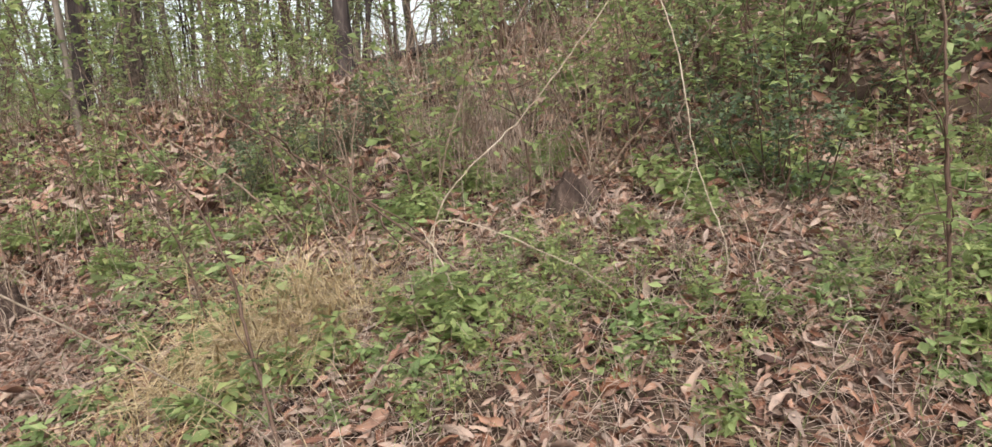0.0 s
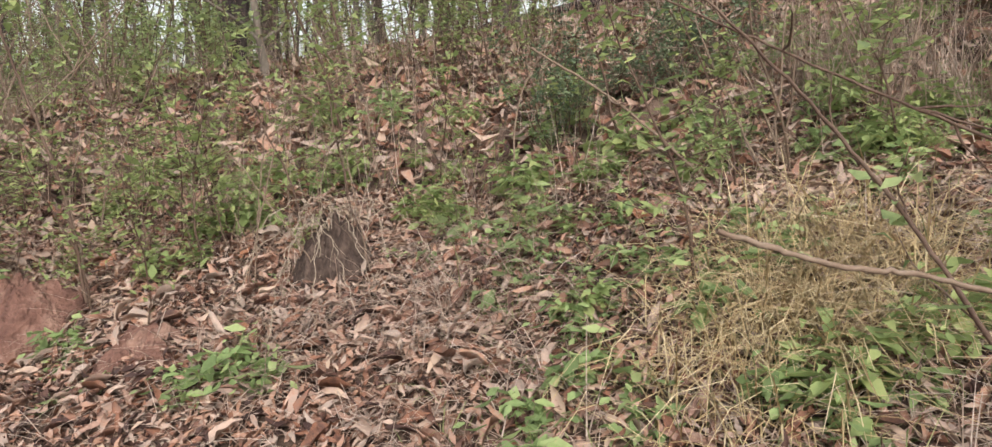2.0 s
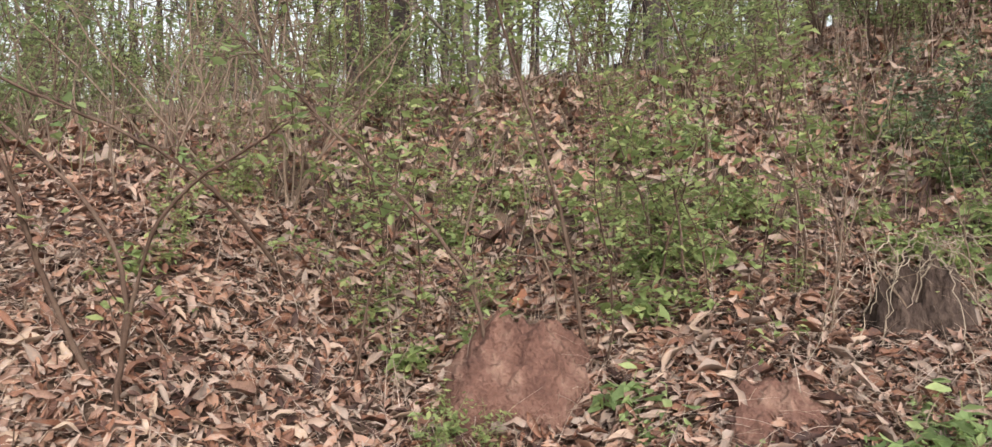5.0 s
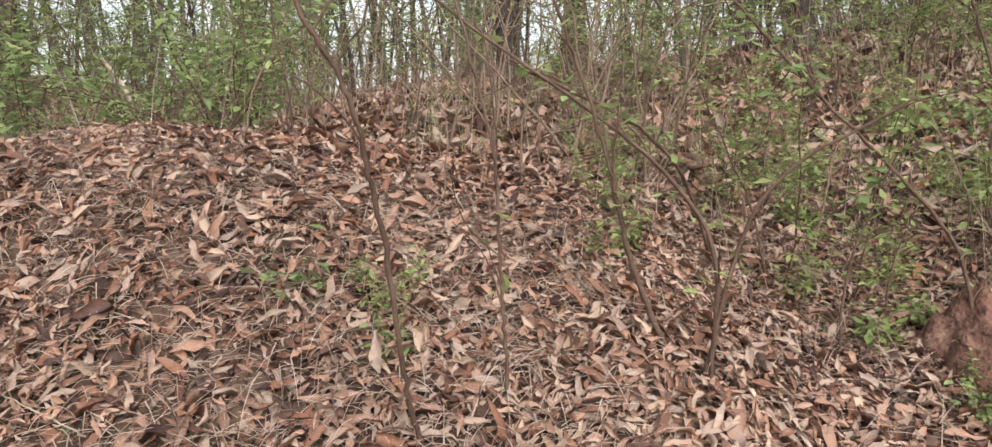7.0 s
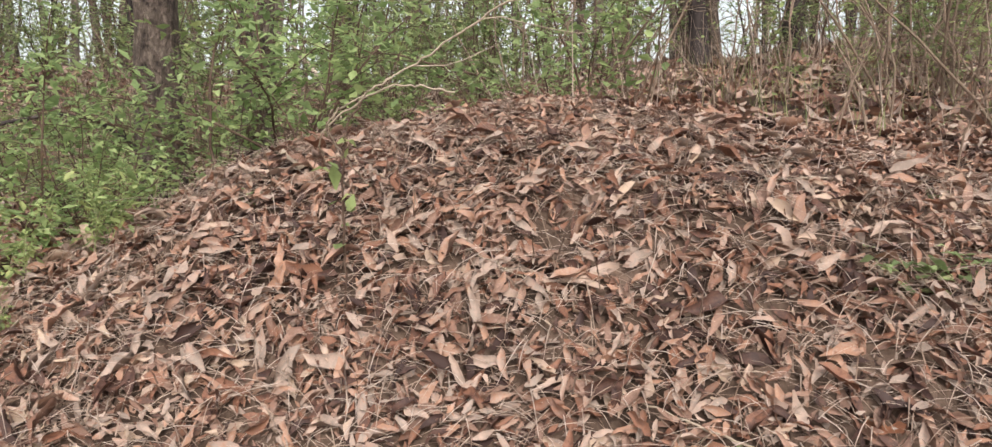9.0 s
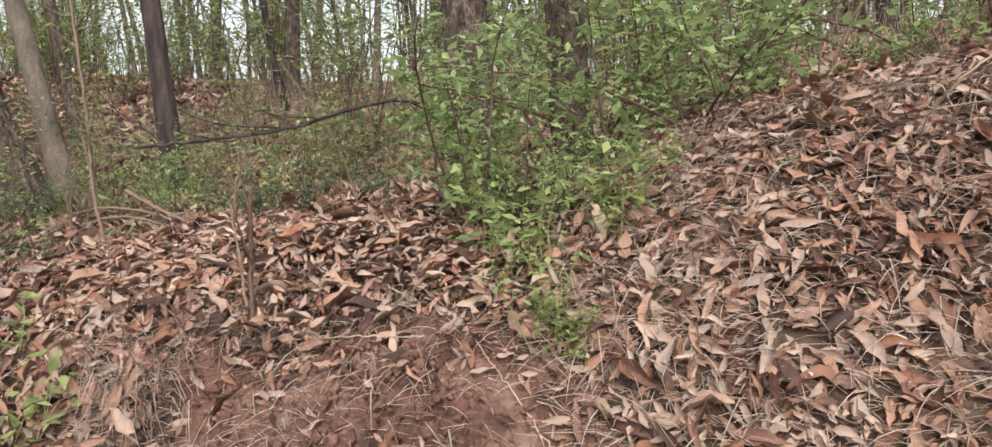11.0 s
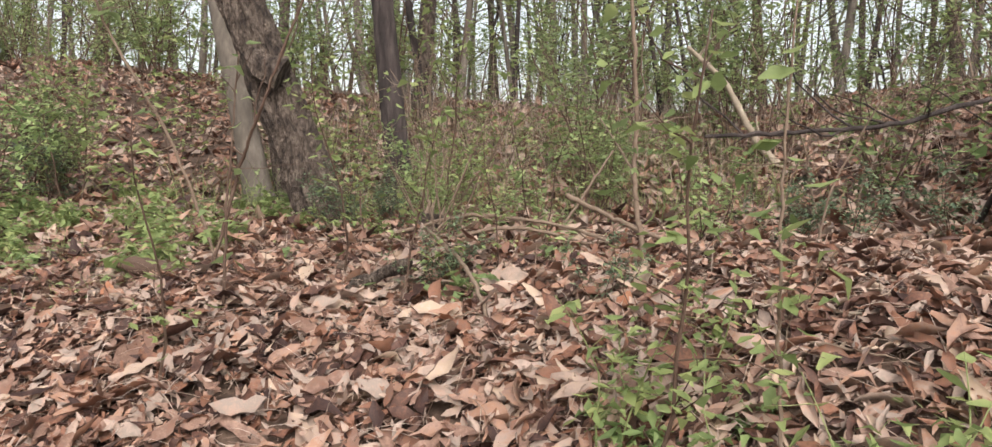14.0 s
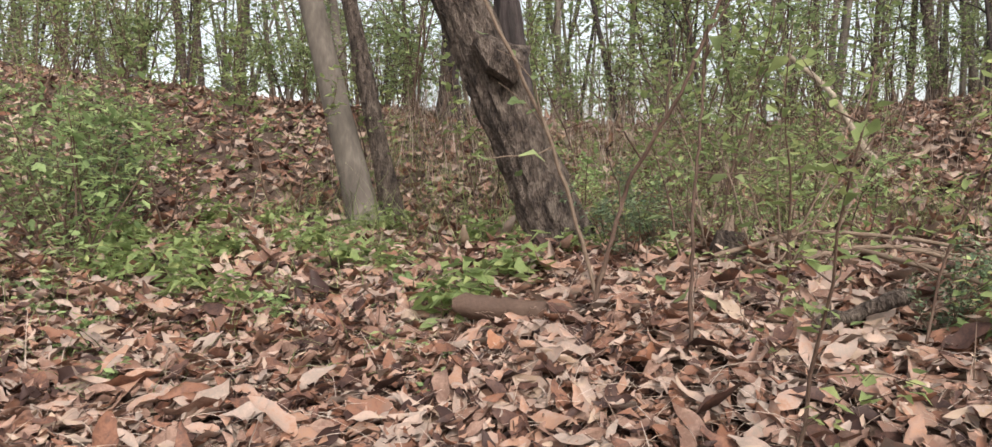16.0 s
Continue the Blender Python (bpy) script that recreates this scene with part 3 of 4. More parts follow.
# ---- shrubs and saplings ----
bushes = {
    "leafy": shrub("green_shrub", 6, 1.3, 0.007, 10, 11, 0.045, M_GREEN, M_STEM, "many-stemmed shrub with small fresh green leaves", "shrub", 0.4, "green shrubs", shapes=LEAFLET),
    "deep": shrub("green_shrub", 5, 1.1, 0.007, 9, 11, 0.045, M_DEEP, M_STEM, "low dense shrub with deep green leaves", "shrub", 0.5, "green shrubs", shapes=LEAFLET),
    "loose": shrub("green_shrub", 4, 1.8, 0.009, 10, 7, 0.055, M_GREEN, M_STEM, "tall loose shrub with sparse green leaves", "shrub", 0.25, "green shrubs", shapes=DIAMOND),
    "feathery": shrub("feathery_shrub", 5, 1.25, 0.008, 13, 6, 0.054, M_FRESH, M_STEM, "spreading shrub with feathery light green leaflets", "shrub", 0.6, "feathery shrubs", drop=0.2, shapes=LEAFLET),
    "olive": shrub("olive_shrub", 4, 1.1, 0.005, 8, 5, 0.045, M_LIME, M_TWIG, "thin yellow-green shrub among dry grass", "shrub", 0.35, "olive shrubs", shapes=DIAMOND),
    "bare": shrub("bare_shrub", 5, 1.5, 0.008, 9, 1, 0.03, M_LIME, M_TWIG, "almost leafless grey-brown shrub of thin stems", "shrub", 0.3, "bare shrubs", shapes=DIAMOND),
    "twiggy": shrub("bare_sapling", 1, 1.1, 0.006, 7, 1, 0.03, M_LIME, M_TWIG, "thin nearly leafless upright sapling stem", "sapling", 0.35, "bare saplings", shapes=DIAMOND),
    "sapling": shrub("sapling", 1, 1.2, 0.007, 14, 8, 0.046, M_LIME, M_STEM, "thin upright sapling with a few yellow-green leaves", "sapling", 0.3, "saplings", shapes=LEAFLET),
    "weed": shrub("leafy_weed", 3, 0.17, 0.003, 3, 9, 0.042, M_FRESH, M_OLIVE, "low leafy green weed growing through dead leaves", "weed", 0.6, "leafy weeds", shapes=LEAFLET),
    "paleweed": shrub("leafy_weed", 3, 0.22, 0.003, 3, 8, 0.045, M_LIME, M_OLIVE, "pale yellow-green weed among straw and leaves", "weed", 0.5, "leafy weeds", shapes=LEAFLET),
    "sprout": shrub("leafy_weed", 3, 0.12, 0.0025, 2, 6, 0.05, M_GREEN, M_OLIVE, "small green seedling clump in the leaf litter", "weed", 0.8, "leafy weeds", shapes=LEAFLET),
    "tallweed": shrub("tall_weed", 4, 0.5, 0.003, 7, 6, 0.034, M_LIME, M_OLIVE, "knee-high bright green weed with soft leaves", "weed", 0.3, "tall weeds", shapes=LEAFLET),
}
used = set()


def grow(kind, x, y, size=1.0):
    turn = rng.uniform(0, 360)
    if kind in used:
        return stand(bushes[kind], x, y, turn, size)
    used.add(kind)
    return place(bushes[kind], x, y, turn, size)


def sow(patches):
    """Each patch: kind, how many, from x to x, from y to y, size."""
    for kind, count, x0, x1, y0, y1, size in patches:
        for _ in range(count):
            grow(kind, rng.uniform(x0, x1), rng.uniform(y0, y1), size * rng.uniform(0.75, 1.25))


# grassy start
sow([
    ("leafy", 14, 0.9, 4.0, 2.3, 4.2, 1.0),
    ("deep", 12, 0.9, 3.5, 2.1, 3.4, 0.8),
    ("olive", 12, -0.6, 1.5, 3.0, 5.0, 1.0),
    ("loose", 8, -0.5, 4.0, 4.2, 7.0, 1.1),
    ("olive", 6, -3.6, 0.5, 4.2, 7.5, 0.6),
    ("bare", 6, -1.2, 0.8, 2.8, 4.5, 0.8),
    ("deep", 7, -1.9, -0.4, 3.4, 5.0, 0.55),
    ("loose", 8, -1.0, 4.5, 6.0, 11.0, 1.2),
    ("leafy", 8, -1.5, 4.0, 5.5, 9.0, 1.1),
    ("weed", 52, -1.9, 2.0, 1.5, 3.4, 1.1),
    ("weed", 16, -0.5, 1.7, 1.45, 2.2, 0.9),
    ("tallweed", 8, -0.4, 1.6, 1.5, 2.2, 0.5),
    ("sprout", 26, -1.9, 2.2, 1.5, 3.4, 1.0),
    ("tallweed", 24, -0.4, 2.4, 1.7, 2.9, 0.6),
    ("paleweed", 34, -1.9, 2.2, 1.5, 3.6, 1.1),
    ("paleweed", 14, -3.4, 0.4, 3.2, 5.4, 1.4),
])
sow([("weed", 12, -3.0, 0.0, 3.2, 5.0, 1.2)])
# bank with saplings
sow([
    ("leafy", 1, -5.2, -4.6, 4.8, 5.5, 0.7),
    ("twiggy", 26, -6.2, -1.4, 2.6, 5.2, 0.9),
    ("sapling", 12, -6.4, -1.2, 3.0, 6.0, 0.85),
    ("paleweed", 14, -5.6, -1.6, 2.5, 4.4, 1.0),
    ("tallweed", 14, -5.4, -1.6, 2.6, 4.0, 0.6),
    ("leafy", 3, -6.2, -1.2, 5.8, 8.0, 0.8),
    ("deep", 6, -1.9, 0.4, 3.6, 5.2, 0.5),
    ("bare", 3, -6.2, -4.8, 3.8, 5.0, 0.9),
    ("sapling", 11, -4.6, -2.2, 2.6, 3.6, 0.7),
    ("sapling", 12, -6.5, -2.0, 3.6, 5.5, 1.0),
    ("olive", 4, -6.5, -2.5, 4.2, 6.5, 0.5),
    ("sapling", 8, -5.0, -1.0, 5.0, 8.0, 1.3),
    ("weed", 15, -4.4, -1.6, 2.1, 3.6, 0.6),
    ("sprout", 10, -4.6, -1.6, 2.0, 3.6, 0.6),
])
# leafy crest
sow([
    ("bare", 7, -7.9, -4.8, 3.4, 4.8, 0.9),
    ("leafy", 2, -8.2, -5.6, 4.2, 5.4, 0.8),
    ("twiggy", 9, -8.0, -5.0, 2.9, 4.8, 1.1),
    ("loose", 4, -9.0, -5.5, 4.6, 6.5, 1.0),
    ("feathery", 5, -9.4, -8.0, 2.8, 3.6, 0.8),
    ("sapling", 6, -9.6, -8.0, 2.8, 4.2, 1.0),
    ("feathery", 3, -8.9, -8.5, 2.45, 2.7, 0.6),
    ("feathery", 4, -7.9, -6.4, 3.4, 4.2, 0.8),
    ("leafy", 2, -10.2, -8.2, 4.2, 5.2, 0.8),
    ("deep", 4, -10.2, -8.8, 3.0, 4.0, 0.3),
    ("twiggy", 6, -10.2, -8.2, 2.8, 4.4, 0.9),
    ("sapling", 30, -20.0, 6.0, 6.5, 12.0, 1.4),
    ("sprout", 8, -8.0, -4.6, 1.7, 2.8, 0.4),
])
# oak leaves and the trees behind
sow([
    ("olive", 6, -12.0, -9.8, 5.2, 7.5, 0.6),
    ("loose", 5, -11.2, -8.8, 5.5, 8.0, 1.0),
    ("leafy", 2, -10.8, -9.6, 4.8, 6.0, 0.7),
    ("olive", 7, -13.5, -10.1, 4.78, 8.28, 0.4),
    ("deep", 3, -12, -11.6, 3.68, 3.98, 0.35),
    ("leafy", 7, -16.7, -14.6, 4.38, 5.98, 0.85),
    ("deep", 4, -16.5, -14.5, 3.98, 5.78, 0.6),
    ("sapling", 5, -14.2, -10.7, 3.98, 6.28, 0.9),
    ("bare", 3, -11.7, -10.1, 3.48, 4.78, 0.5),
    ("paleweed", 30, -14.8, -11.6, 2.9, 5.5, 1.0),
    ("weed", 8, -14.6, -12.6, 2.6, 4.4, 0.7),
    ("sapling", 8, -14.5, -10.4, 4.2, 6.5, 0.9),
    ("olive", 4, -12.2, -9.6, 4.8, 6.5, 0.6),
    ("weed", 6, -11.9, -10.1, 1.73, 2.48, 0.7),
    ("weed", 18, -14.2, -10.7, 3.18, 5.28, 0.8),
    ("sprout", 14, -14.7, -10.2, 3.18, 6.28, 1.0),
    ("weed", 10, -13.7, -12.3, 2.58, 3.58, 0.6),
])
sow([("sprout", 14, -13.0, -9.0, 2.6, 4.2, 0.7)])
# hillside
sow([
    ("loose", 14, -1.0, 7.0, 10.0, 17.0, 1.5),
    ("loose", 5, -7.5, -1.0, 7.5, 10.5, 1.2),
    ("loose", 36, -30.0, 8.0, 9.5, 18.0, 1.5),
    ("leafy", 15, -28.0, 7.0, 9.0, 14.0, 1.2),
    ("olive", 20, -24.0, 6.0, 7.5, 12.0, 0.9),
    ("loose", 26, -24.0, -8.0, 9.0, 17.0, 1.5),
    ("leafy", 10, -22.0, -9.0, 9.0, 13.0, 1.3),
    ("bare", 12, -24.0, 6.0, 7.5, 12.0, 1.2),
])

# single plants that stand out
for kind, x, y, size in [
    ("feathery", -14.2, 3.9, 0.8), ("feathery", -14.7, 4.4, 0.9), ("leafy", -14.4, 4.2, 0.7), ("feathery", -11.0, 3.9, 0.5), ("feathery", -10.3, 3.6, 0.5),
    ("weed", -1.21, 2.13, 1.5), ("weed", -1.05, 2.2, 1.2), ("weed", -2.83, 2.11, 1.0), ("weed", -4.1, 2.3, 0.9),
    ("sprout", -1.95, 2.78, 1.6), ("sprout", -1.75, 2.8, 1.5), ("sprout", -2.1, 2.72, 1.2), ("weed", -2.58, 2.16, 0.9), ("weed", 0.47, 1.74, 1.0),
    ("tallweed", -10.0, 1.5, 1.1), ("tallweed", -10.1, 1.55, 1.25), ("tallweed", -9.92, 1.52, 0.9), ("tallweed", -10.22, 1.65, 1.0), ("sapling", -10.55, 1.9, 0.7), ("tallweed", -10.6, 1.95, 0.9),
    ("tallweed", -8.62, 2.05, 0.8), ("tallweed", -8.55, 1.85, 0.6), ("deep", -11.18, 2.84, 0.3), ("deep", -11.22, 2.8, 0.24), ("weed", -11.12, 2.72, 1.2),
    ("feathery", -11.55, 4.2, 0.45), ("feathery", -12.05, 5.0, 0.6), ("feathery", -11.8, 5.2, 0.5), ("feathery", -11.4, 3.95, 0.35),
    ("tallweed", -8.39, 2.13, 0.8), ("tallweed", -8.5, 1.8, 0.4), ("tallweed", -8.45, 2.25, 0.7),
    ("tallweed", -5.88, 2.02, 0.6), ("weed", -5.84, 1.95, 0.9), ("sprout", -6.13, 2.11, 0.9), ("tallweed", -4.45, 2.85, 0.7), ("tallweed", -3.93, 2.24, 0.45), ("tallweed", -4.08, 2.22, 0.55), ("weed", -3.52, 2.42, 1.2),
    ("weed", -2.7, 2.15, 1.5), ("weed", -8.73, 2.33, 1.2), ("weed", -8.6, 2.38, 1.3), ("sprout", -1.9, 3.1, 1.7), ("sprout", -2.05, 3.0, 1.5), ("sprout", -1.75, 3.15, 1.6), ("weed", -1.35, 2.46, 1.2), ("weed", -1.03, 1.8, 1.2), ("weed", -0.8, 1.75, 1.1),
    ("feathery", -8.6, 2.45, 0.3), ("deep", -11.7, 3.95, 0.35), ("deep", -10.65, 2.53, 0.25),
]:
    grow(kind, x, y, size)


# ---- single stems, sticks and dead branches ----
def curve(points, steps=14, crook=0.0025):
    """A smooth, slightly crooked line through a few points."""
    p = np.asarray(points, float)
    q = np.vstack([2 * p[0] - p[1], p, 2 * p[-1] - p[-2]])
    out = []
    for i in range(len(p) - 1):
        a, b, c, d = q[i:i + 4]
        for t in np.linspace(0, 1, steps, endpoint=False):
            out.append(0.5 * (2 * b + (c - a) * t + (2 * a - 5 * b + 4 * c - d) * t * t + (3 * b - a - 3 * c + d) * t ** 3))
    out.append(p[-1])
    out = np.array(out)
    out[1:-1] += rng.normal(0, crook, (len(out) - 2, 3))
    return out


def stick(name, points, r0, r1, material, label, category, shoots=0, per=0, leaf=0.035, leaf_mat=None, shoot_len=0.25, crook=0.002):
    """A stem or dead branch with side shoots, each its own part, and some leaves."""
    top = tagged(new(name), label, category)
    line = curve(points, 14, crook)
    obj("stem", *tube(line, 0.9 * np.linspace(r0, r1, len(line)), 7, 0.1), material, top)
    side = []
    for _ in range(shoots):
        i = int(rng.uniform(0.2, 0.95) * (len(line) - 1))
        along = line[min(i + 1, len(line) - 1)] - line[i - 1]
        along /= np.linalg.norm(along) + 1e-9
        w = wander(line[i], along + rng.normal(0, 0.6, 3), shoot_len * rng.uniform(0.5, 1.3), 6, 0.18)
        obj("side_shoot", *tube(w, np.linspace(r1 * 0.65, r1 * 0.25, len(w)), 5), material, top)
        side.append(w)
    if per:
        tagged(obj("foliage", *leaves_on(side + [line[len(line) // 3:]], per, leaf, leaf * 0.4), leaf_mat, top), kind="stuff")
    return top


def foot(x, y):
    return (x, y, float(height(x, y)) - 0.03)


for x, y, z, leaf in ((-3.64, 3.12, 1.65, 0.075), (-3.3, 3.2, 1.55, 0.075), (-3.0, 3.5, 1.62, 0.06), (-2.75, 3.6, 1.6, 0.06)):
    stick("leafy_sprig", [foot(x + 0.03, y + 0.03), (x + 0.02, y, z - 0.2), (x, y, z)], 0.003, 0.002, M_STEM, "thin sprig of broad lime-yellow young leaves", "sprig", 4, 3, leaf, M_LIME, 0.1)
SAP = "slender brown sapling with small green leaves"
stick("sapling", [foot(-3.95, 2.57), (-4.04, 2.55, 1.27), (-4.51, 2.5, 1.79), (-4.8, 2.45, 2.1)], 0.009, 0.004, M_STEM, SAP, "sapling", 14, 5, 0.045, M_FRESH)
stick("sapling", [foot(-3.62, 2.66), (-3.71, 2.7, 1.43), (-3.9, 2.7, 2.06), (-3.98, 2.7, 2.4)], 0.009, 0.004, M_STEM, SAP, "sapling", 9, 7, 0.05, M_LIME)
stick("sapling", [foot(-5.04, 2.13), (-5.16, 2.1, 1.28), (-5.24, 2.05, 1.62), (-5.4, 2.0, 2.1)], 0.011, 0.005, M_STEM, "bare brown sapling stem leaning over dead leaves", "sapling", 6, 2, 0.05, M_LIME)
stick("sapling", [foot(-4.73, 2.98), (-4.99, 2.6, 1.61), (-5.51, 2.4, 1.91)], 0.009, 0.005, M_STEM, SAP, "sapling", 9, 4, 0.045, M_FRESH)
stick("sapling", [foot(-5.71, 1.76), (-5.73, 1.67, 1.02), (-5.75, 1.54, 1.42), (-5.78, 1.4, 1.7), (-5.87, 1.36, 1.88), (-6.0, 1.34, 2.25)], 0.0085, 0.005, M_STEM, "smooth dark brown sapling stem on the leafy bank", "sapling", 4, 1, 0.04, M_LIME, 0.4)
stick("sapling", [foot(-5.5, 1.86), (-5.51, 1.84, 1.15), (-5.516, 1.82, 1.36), (-5.53, 1.8, 1.62), (-5.62, 1.8, 2.0)], 0.006, 0.004, M_STEM, "thin brown sapling stem with a few side twigs", "sapling", 6, 1, 0.04, M_LIME, 0.3)
stick("sapling", [foot(-4.94, 2.06), (-4.99, 2.1, 1.44), (-5.74, 2.15, 2.07)], 0.010, 0.005, M_STEM, "sapling bent over with tufts of fresh leaves", "sapling", 6, 3, 0.04, M_LIME)
stick("sapling", [foot(-4.97, 2.08), (-4.8, 2.05, 1.45), (-4.42, 2.0, 1.71)], 0.008, 0.004, M_STEM, SAP, "sapling", 5, 3, 0.04, M_LIME)
stick("sapling", [foot(-12.08, 2.95), (-11.97, 2.95, 1.55), (-11.82, 2.88, 1.83), (-11.6, 2.88, 2.34)], 0.008, 0.005, M_STEM, "leaning bare sapling in heaped oak leaves", "sapling", 4, 0)
stick("sapling", [foot(-10.53, 2.78), (-10.57, 2.78, 1.5), (-10.57, 2.78, 1.78), (-10.6, 2.78, 2.34)], 0.010, 0.006, M_TWIG, "greyish upright young tree stem beside brushwood", "sapling", 6, 4, 0.04, M_GREEN)
stick("sapling", [foot(-11.86, 2.68), (-11.84, 2.68, 1.52), (-11.8, 2.68, 1.94)], 0.006, 0.003, M_STEM, "thin dark twig standing in dead leaves", "sapling", 5, 2, 0.05, M_GREEN)
stick("sapling", [foot(-12.03, 2.98), (-12.17, 2.88, 1.67), (-12.36, 2.78, 2.09), (-12.5, 2.78, 2.54)], 0.007, 0.004, M_TWIG, "slanting grey-brown sapling with few leaves", "sapling", 8, 3, 0.05, M_GREEN)
stick("sapling", [foot(1.39, 1.7), (1.4, 1.7, 1.5), (1.4, 1.7, 2.1)], 0.008, 0.005, M_STEM, "upright brown stalk with new green leaves", "sapling", 8, 6, 0.045, M_LIME)
stick("sapling", [foot(-9.37, 1.91), (-9.36, 1.91, 1.24), (-9.34, 1.91, 1.46)], 0.008, 0.006, M_STEM, "short broken brown stem on the bank edge", "sapling", 3, 0)
stick("sapling", [foot(-0.53, 1.42), (-0.71, 1.6, 1.16), (-0.9, 1.8, 1.52), (-1.24, 1.9, 1.95)], 0.008, 0.004, M_STEM, "slanting reddish-brown stem leaning uphill", "sapling", 6, 3, 0.05, M_GREEN)
stick("dead_stalk", [foot(-0.17, 2.0), (-0.16, 2.0, 1.54), (0.19, 2.0, 1.88), (0.55, 2.0, 2.3)], 0.0035, 0.002, M_PALE, "pale dry bent stalk over green weeds", "dead branch", 2)
stick("dead_stalk", [foot(-0.19, 2.02), (-0.17, 2.0, 1.5), (0.25, 1.95, 1.36), (0.57, 1.85, 1.14)], 0.0035, 0.002, M_PALE, "pale arched bramble cane touching the leaves", "dead branch", 2)
stick("dead_stalk", [(-0.23, 2.0, 1.49), (-0.14, 1.95, 1.33), (-0.07, 1.9, 1.08)], 0.0035, 0.002, M_PALE, "short pale dry stalk stuck in the bank", "dead branch", 1)
stick("dead_stalk", [(0.6, 2.3, 2.5), (0.69, 2.0, 2.07), (0.74, 2.0, 1.66), (0.82, 1.95, 1.32), foot(0.72, 1.9)], 0.0035, 0.002, M_PALE, "pale hanging vine stem with crooked tip", "dead branch", 4)
stick("dead_branch", [(-1.23, 2.6, 2.02), (-0.69, 2.4, 1.69), (-0.18, 2.1, 1.36), foot(0.05, 2.0)], 0.004, 0.008, M_STEM, "dark thin branch slanting over the grass", "dead branch", 6)
stick("dead_branch", [(-0.75, 0.03, 1.575), (-0.745, 0.07, 1.61), (-0.72, 0.14, 1.645), (-0.69, 0.195, 1.658), (-0.685, 0.2, 1.664), (-0.63, 0.22, 1.668), (-0.568, 0.238, 1.681), (-0.51, 0.29, 1.64), (-0.454, 0.344, 1.579), (-0.4, 0.55, 1.42), (-0.34, 0.9, 1.14), foot(-0.3, 1.35)], 0.0036, 0.0011, M_PALE, "pale crooked dead branch arching close to the path", "dead branch", 0, crook=0.0004)
stick("dead_branch", [(-1.38, 0.42, 1.48), (-1.307, 0.436, 1.454), (-1.23, 0.466, 1.437), (-1.112, 0.526, 1.382), (-1.024, 0.666, 1.23), (-0.98, 0.95, 0.9), foot(-0.95, 1.25)], 0.0022, 0.0018, M_TWIG, "thin grey dead branch bent over the edge of the path", "dead branch", 0, crook=0.0005)
stick("dead_branch", [foot(-7.6, 2.3), (-7.62, 2.0, 1.58), (-7.6, 1.92, 1.63), (-7.53, 1.92, 1.68), (-7.4, 1.92, 1.75), (-7.15, 1.9, 1.89), (-6.95, 1.88, 1.98)], 0.0025, 0.003, M_PALE, "pale bare dead branch arching over the bank", "dead branch", 3)
stick("dead_branch", [foot(-7.66, 2.3), (-7.66, 2.0, 1.58), (-7.46, 1.95, 1.71), (-7.29, 2.0, 1.7)], 0.003, 0.003, M_PALE, "forked pale dead twig over the bank", "dead branch", 2)
stick("leafy_sprig", [foot(-7.58, 1.95), (-7.56, 1.9, 1.45), (-7.54, 1.88, 1.6), (-7.49, 1.88, 1.68)], 0.004, 0.002, M_STEM, "small sprig of broad lime-green leaves", "sprig", 4, 3, 0.045, M_LIME, 0.09)
stick("dead_branch", [foot(-9.37, 1.91), (-9.43, 1.98, 1.23), (-9.51, 2.08, 1.41)], 0.006, 0.003, M_TWIG, "forked grey twig at the cut edge", "dead branch", 4)
stick("dead_branch", [(-11.31, 3.08, 1.38), (-11.06, 2.68, 1.26), foot(-10.9, 2.38)], 0.009, 0.006, M_TWIG, "grey-brown fallen branch resting on oak leaves", "dead branch", 4)
stick("dead_branch", [(-10.82, 3.28, 1.5), (-10.55, 3.23, 1.37), foot(-10.24, 3.18)], 0.012, 0.007, M_TWIG, "slanting broken branch in the brushwood", "dead branch", 4)
stick("dead_branch", [foot(-11.6, 3.48), (-11.1, 3.5, 1.37), (-10.63, 3.48, 1.28)], 0.012, 0.007, M_TWIG, "long weathered branch lying on the ground", "dead branch", 3)
stick("dead_branch", [foot(-10.99, 4.23), (-10.68, 4.38, 1.75)], 0.009, 0.006, M_TWIG, "thin broken pole leaning in the shrubs", "dead branch", 2)
stick("dead_branch", [(-11.59, 3.58, 1.34), (-11.24, 3.58, 1.42), (-10.78, 3.48, 1.36), foot(-10.5, 3.38)], 0.011, 0.006, M_TWIG, "dark curved branch on a brushwood heap", "dead branch", 7)
stick("dead_branch", [foot(-9.32, 6.95), (-9.55, 7.1, 2.05), (-9.79, 7.2, 2.55), (-10.1, 7.3, 2.9)], 0.04, 0.022, M_PALE, "pale barkless leaning trunk with crooked top", "dead branch", 2)
stick("dead_branch", [foot(-9.2, 3.9), (-9.3, 3.28, 1.79), (-9.84, 2.98, 1.7), (-10.37, 2.78, 1.66)], 0.013, 0.006, M_BARK_DARK, "dark dead bough reaching over the shrubs", "dead branch", 9, 0, shoot_len=0.4)
stick("dead_branch", [(-0.61, 5.0, 2.1), (-0.2, 5.0, 2.12), (0.3, 5.0, 2.16)], 0.035, 0.025, M_PALE, "grey fallen pole resting on the grassy slope", "dead branch", 2)
stick("dead_branch", [(-1.75, 3.0, 1.95), (-1.4, 3.0, 1.7), foot(-1.0, 3.0)], 0.005, 0.008, M_TWIG, "grey slanting branch in the undergrowth", "dead branch", 4)
